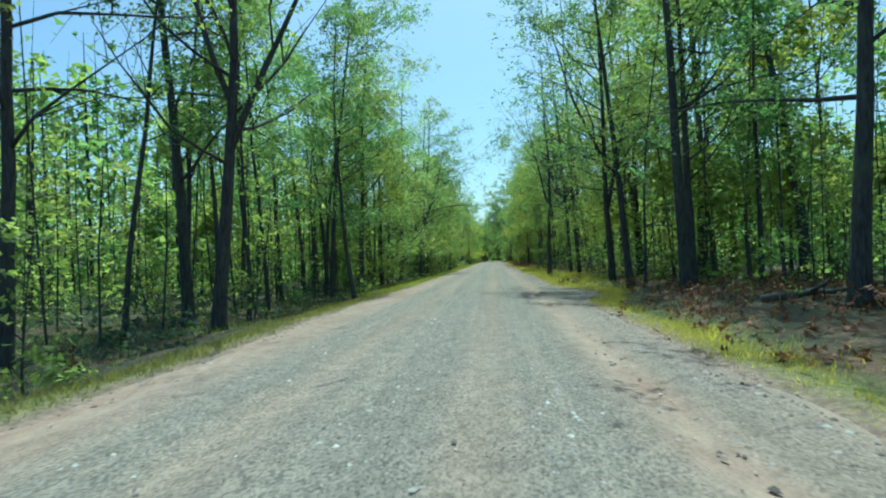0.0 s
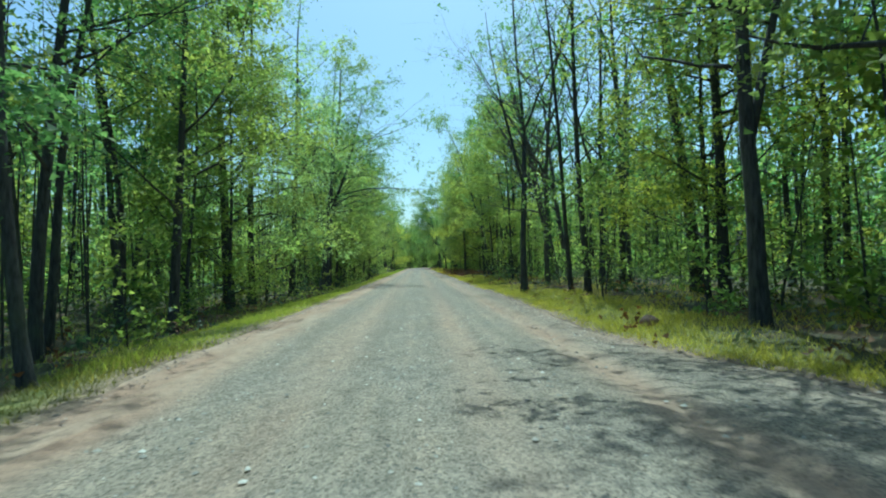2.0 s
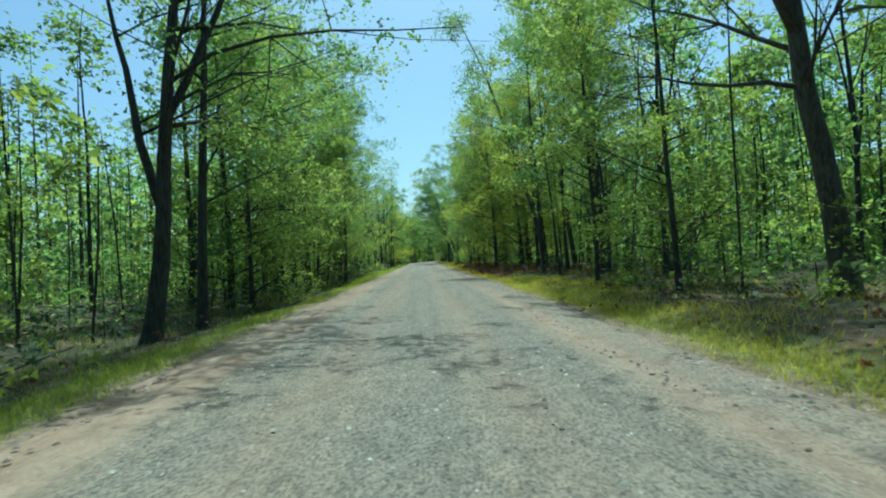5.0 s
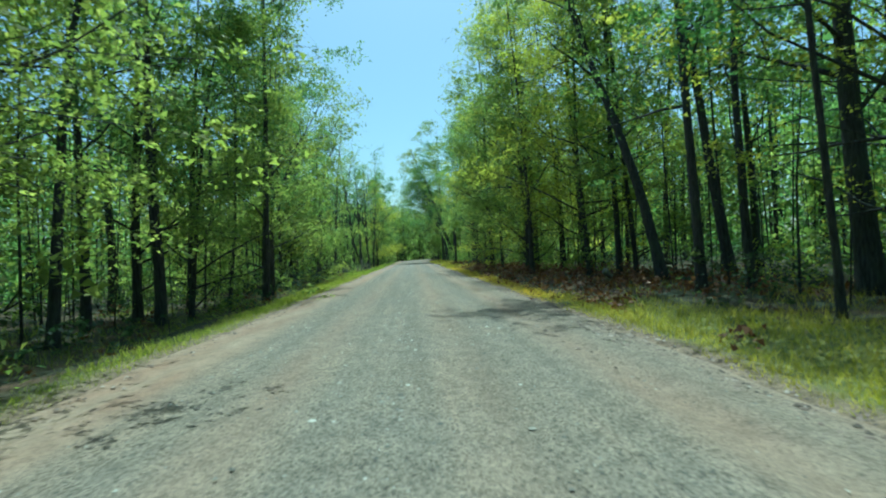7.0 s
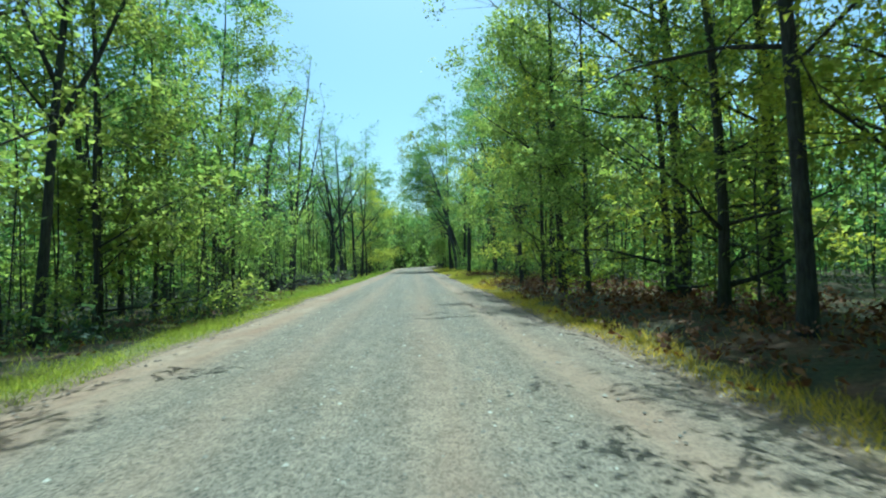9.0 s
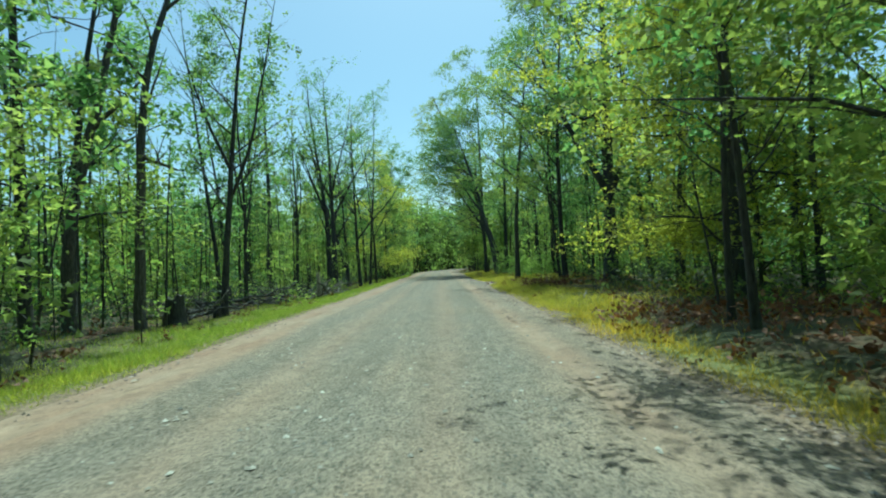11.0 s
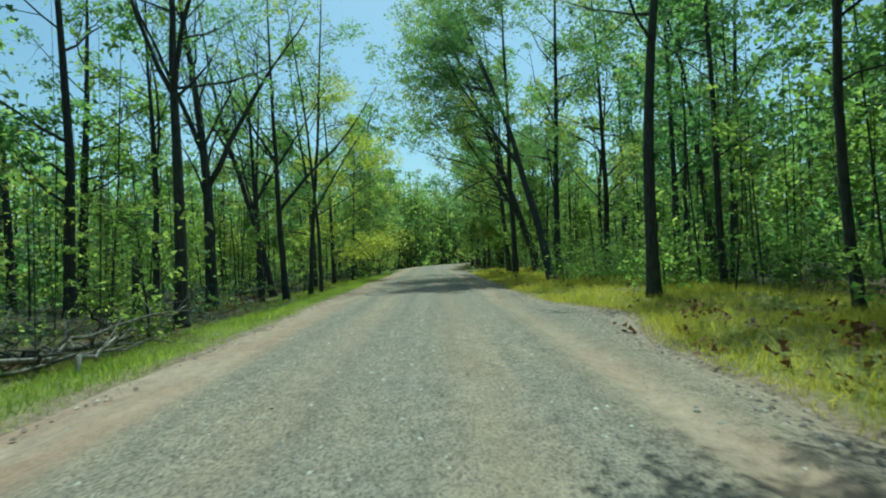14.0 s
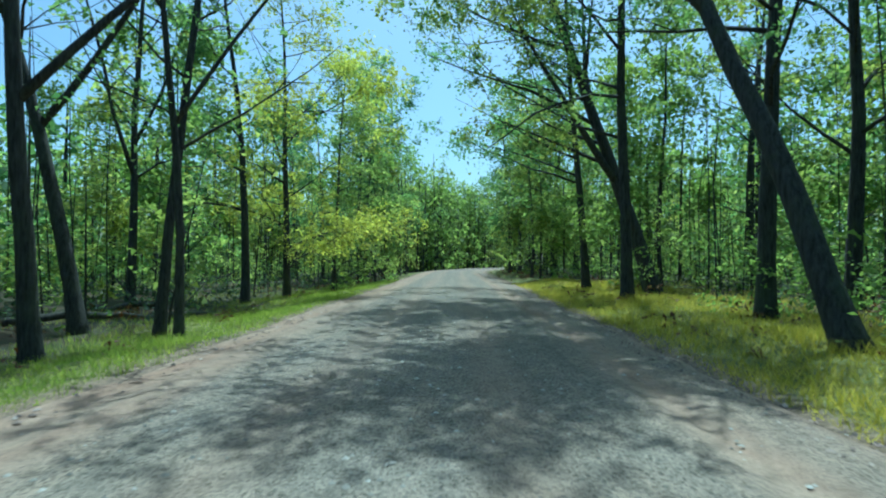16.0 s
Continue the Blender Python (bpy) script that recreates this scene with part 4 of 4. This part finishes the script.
# ---------------------------------------------------------------- deadwood and stones
def stump(x, y, r, h, ragged, label, bark=BARK):
    """A weathered stump with a flared foot, a splintered rim and a paler broken top."""
    rng = np.random.default_rng(int(x * 31 + y * 7) % 9999)
    root = new("stump")
    n, rows = 14, 6
    verts, faces = [], []
    wob = 1 + 0.16 * rng.normal(0, 1, n)
    for k in range(rows + 1):
        f = k / rows
        for i in range(n):
            a = 2 * math.pi * i / n
            rr = r * (1.45 - 0.6 * f ** 0.5) * (wob[i] * (1 - f) + (1 + (wob[i] - 1) * 0.6) * f)
            z = -0.15 + f * (h + 0.15) + (ragged * rng.uniform(-1, 1) if k == rows else 0)
            verts.append((rr * math.cos(a), rr * math.sin(a), z))
    faces = [(k * n + i, k * n + (i + 1) % n, (k + 1) * n + (i + 1) % n, (k + 1) * n + i) for k in range(rows) for i in range(n)]
    mesh_object("bole", verts, faces, bark, root)
    rim = [(v[0] * 0.97, v[1] * 0.97, v[2] - 0.01) for v in verts[rows * n:]]
    mesh_object("broken_top", rim + [(0, 0, h - ragged * 1.2)], [(i, (i + 1) % n, n) for i in range(n)], DEADWOOD, root, "paler broken wood")
    root.matrix_basis = pose(x, y, ground_height(x, y))
    tagged(root, label, "stump", "stumps")


def fallen(name, start, end, r, forks, mat, label, seed, sag=0.0):
    """A fallen log or branch from one end to the other, with side branches."""
    rng = np.random.default_rng(seed)
    a, b = np.array(start, float), np.array(end, float)
    a[2] += ground_height(a[0], a[1])
    b[2] += ground_height(b[0], b[1])
    f = np.linspace(0, 1, 9)[:, None]
    line = a * (1 - f) + b * f + rng.normal(0, 0.022, (9, 3)) * np.linalg.norm(b - a)
    line[:, 2] -= sag * np.sin(f[:, 0] * math.pi)
    root = Tubes()
    rad = r * (1 - 0.6 * f[:, 0])
    root.add(line, rad, 7)
    length = np.linalg.norm(b - a)
    for i in range(forks):
        j = rng.integers(2, 8)
        d = (b - a) / length + rng.normal(0, 0.6, 3)
        d[2] = abs(d[2]) * 0.6
        sub = wander(rng, line[j], d / np.linalg.norm(d), length * rng.uniform(0.25, 0.5), 4, 0.2, 0.0)
        root.add(sub, rad[j] * 0.6 * np.array([1, 0.8, 0.6, 0.4, 0.15]), 5)
    ob = mesh_object(name, root.v, root.f, mat)
    tagged(ob, label, "log" if "log" in name else "branch", "fallen wood")


def boulder(x, y, size, mat, label):
    rng = np.random.default_rng(int(x * 100 + y))
    bm = bmesh.new()
    bmesh.ops.create_icosphere(bm, subdivisions=3, radius=1.0)
    for v in bm.verts:
        k = 1 + 0.22 * noise.noise(v.co * 1.3 + Vector((x, y, 0))) + 0.06 * noise.noise(v.co * 4.0)
        v.co = Vector((v.co.x * size[0] * k, v.co.y * size[1] * k, v.co.z * size[2] * k))
    me = bpy.data.meshes.new("boulder")
    bm.to_mesh(me)
    bm.free()
    me.polygons.foreach_set("use_smooth", [True] * len(me.polygons))
    me.materials.append(mat)
    ob = new("boulder", me)
    ob.matrix_basis = pose(x, y, ground_height(x, y) + size[2] * 0.45, 0, 0, 25)
    tagged(ob, label, "boulder")


stump(-8.2, 108.7, 0.33, 0.95, 0.1, "broad dark weathered stump standing in verge grass")
stump(-7.7, 110.9, 0.12, 0.5, 0.05, "small dark stump beside a fallen branch")
stump(-9.4, 116.2, 0.24, 1.0, 0.12, "dark broken stump among low shrubs")
stump(-8.9, 130.3, 0.13, 2.0, 0.15, "slim snapped-off dark trunk under the trees")
stump(-5.56, 118.6, 0.11, 1.3, 0.3, "splintered pale broken trunk at the verge", DEADWOOD)
fallen("fallen_branch", (-7.8, 108.6, 0.12), (-7.9, 116.2, 0.15), 0.05, 1, BARK, "long thin dark branch lying in the grass", 1)
fallen("fallen_log", (-9.6, 113.5, 0.15), (-6.6, 118.6, 0.8), 0.085, 5, BARK, "dark fallen log propped up over brush", 2)
fallen("fallen_log", (-10.5, 111.0, 0.12), (-7.6, 111.6, 0.4), 0.1, 1, BARK_GREY, "grey fallen log behind a stump", 3)
fallen("fallen_log", (-11.0, 116.8, 0.14), (-6.8, 115.8, 0.12), 0.12, 2, BARK_GREY, "grey log lying across the forest edge", 4)
fallen("fallen_branch", (-6.4, 120.2, 0.1), (-5.2, 124.6, 0.75), 0.055, 5, DEADWOOD, "pale bare forked branch on a brush heap", 5)
fallen("fallen_branch", (-4.7, 120.6, 0.08), (-5.9, 124.2, 0.25), 0.045, 5, DEADWOOD, "pale bare branch lying along the verge", 6)
fallen("fallen_branch", (-6.3, 121.4, 0.1), (-4.7, 123.6, 0.2), 0.04, 4, DEADWOOD, "pale twiggy branch on a brush heap", 7)
fallen("fallen_branch", (-6.9, 122.4, 0.1), (-5.0, 121.0, 0.35), 0.05, 5, BARK_GREY, "grey bare branch on a brush heap", 8)
fallen("fallen_branch", (-6.0, 118.2, 0.1), (-5.0, 118.9, 0.9), 0.05, 3, DEADWOOD, "pale snapped limb leaning on a broken trunk", 9)
fallen("fallen_branch", (-5.3, 117.6, 0.85), (-5.0, 119.3, 0.05), 0.05, 2, BARK, "dark snapped limb leaning on a broken trunk", 10)
fallen("fallen_log", (-8.6, 121.5, 0.1), (-6.2, 125.5, 0.12), 0.1, 2, BARK_GREY, "grey rotting log under the trees", 11)
fallen("fallen_branch", (-5.0, 131.9, 0.06), (-4.6, 132.9, 0.2), 0.03, 3, DEADWOOD, "small pale broken twig on the grass", 12)
fallen("fallen_log", (6.6, 73.0, 0.35), (7.1, 73.6, 0.1), 0.11, 0, DEADWOOD, "short pale log end at a tree's foot", 13)
fallen("fallen_branch", (5.3, 57.3, 0.08), (6.4, 57.9, 0.12), 0.035, 2, DEADWOOD, "pale fallen branch behind the verge grass", 14)
fallen("fallen_branch", (6.2, 56.6, 0.06), (7.6, 57.0, 0.08), 0.05, 1, DEADWOOD, "pale fallen branch behind the verge grass", 15)
fallen("fallen_branch", (4.8, 105.4, 0.05), (5.0, 105.8, 0.2), 0.03, 0, DEADWOOD, "short pale stick in the bank", 16)
fallen("fallen_log", (6.2, 11.5, 0.1), (9.2, 12.6, 0.12), 0.09, 1, BARK_GREY, "grey log among fallen leaves", 17)
fallen("fallen_log", (-9.8, 141.8, 0.12), (-6.9, 145.4, 0.12), 0.11, 2, BARK_GREY, "grey fallen log under the trees", 18)
fallen("fallen_log", (-11.6, 147.0, 0.12), (-6.6, 148.6, 0.12), 0.12, 2, BARK_GREY, "grey fallen log under the trees", 19)
for i, (x, y, dx, dy, z, r) in enumerate(((-8.6, 109.8, 1.9, 0.9, 0.5, 0.05), (-9.0, 112.4, 2.2, -0.8, 0.35, 0.06), (-7.4, 113.2, 0.6, 2.6, 0.6, 0.04),
                                          (-8.8, 114.6, 2.4, 1.2, 0.3, 0.055), (-6.9, 116.0, -1.4, 2.0, 0.5, 0.045), (-9.6, 118.0, 2.6, 0.5, 0.4, 0.06),
                                          (-7.6, 119.6, 1.4, 1.6, 0.65, 0.04), (-8.2, 123.6, 2.0, -1.0, 0.35, 0.05), (-7.2, 126.2, 1.1, 2.2, 0.2, 0.04))):
    fallen("fallen_branch", (x, y, 0.05), (x + dx, y + dy, z), r, 4, BARK_GREY if i % 2 else BARK, "bare broken branch in a tangle of brush", 30 + i)
tangle = np.random.default_rng(64)
for i in range(22):
    y = tangle.uniform(109.0, 127.0)
    x = tangle.uniform(-10.5, -7.6) if y < 118 else tangle.uniform(-9.0, -5.8)
    a, length = tangle.uniform(0, 6.28), tangle.uniform(1.2, 3.4)
    fallen("fallen_branch", (x, y, 0.06), (x + length * math.cos(a), y + length * math.sin(a), tangle.uniform(0.2, 1.1)), tangle.uniform(0.022, 0.055), 5,
           (BARK_GREY, DEADWOOD, BARK)[i % 3], ("grey", "pale", "dark")[i % 3] + " bare broken branch in a tangle of brush", 70 + i)
boulder(4.6, 25.0, (0.22, 0.16, 0.13), ROCK, "pinkish rounded stone in the yellow grass")
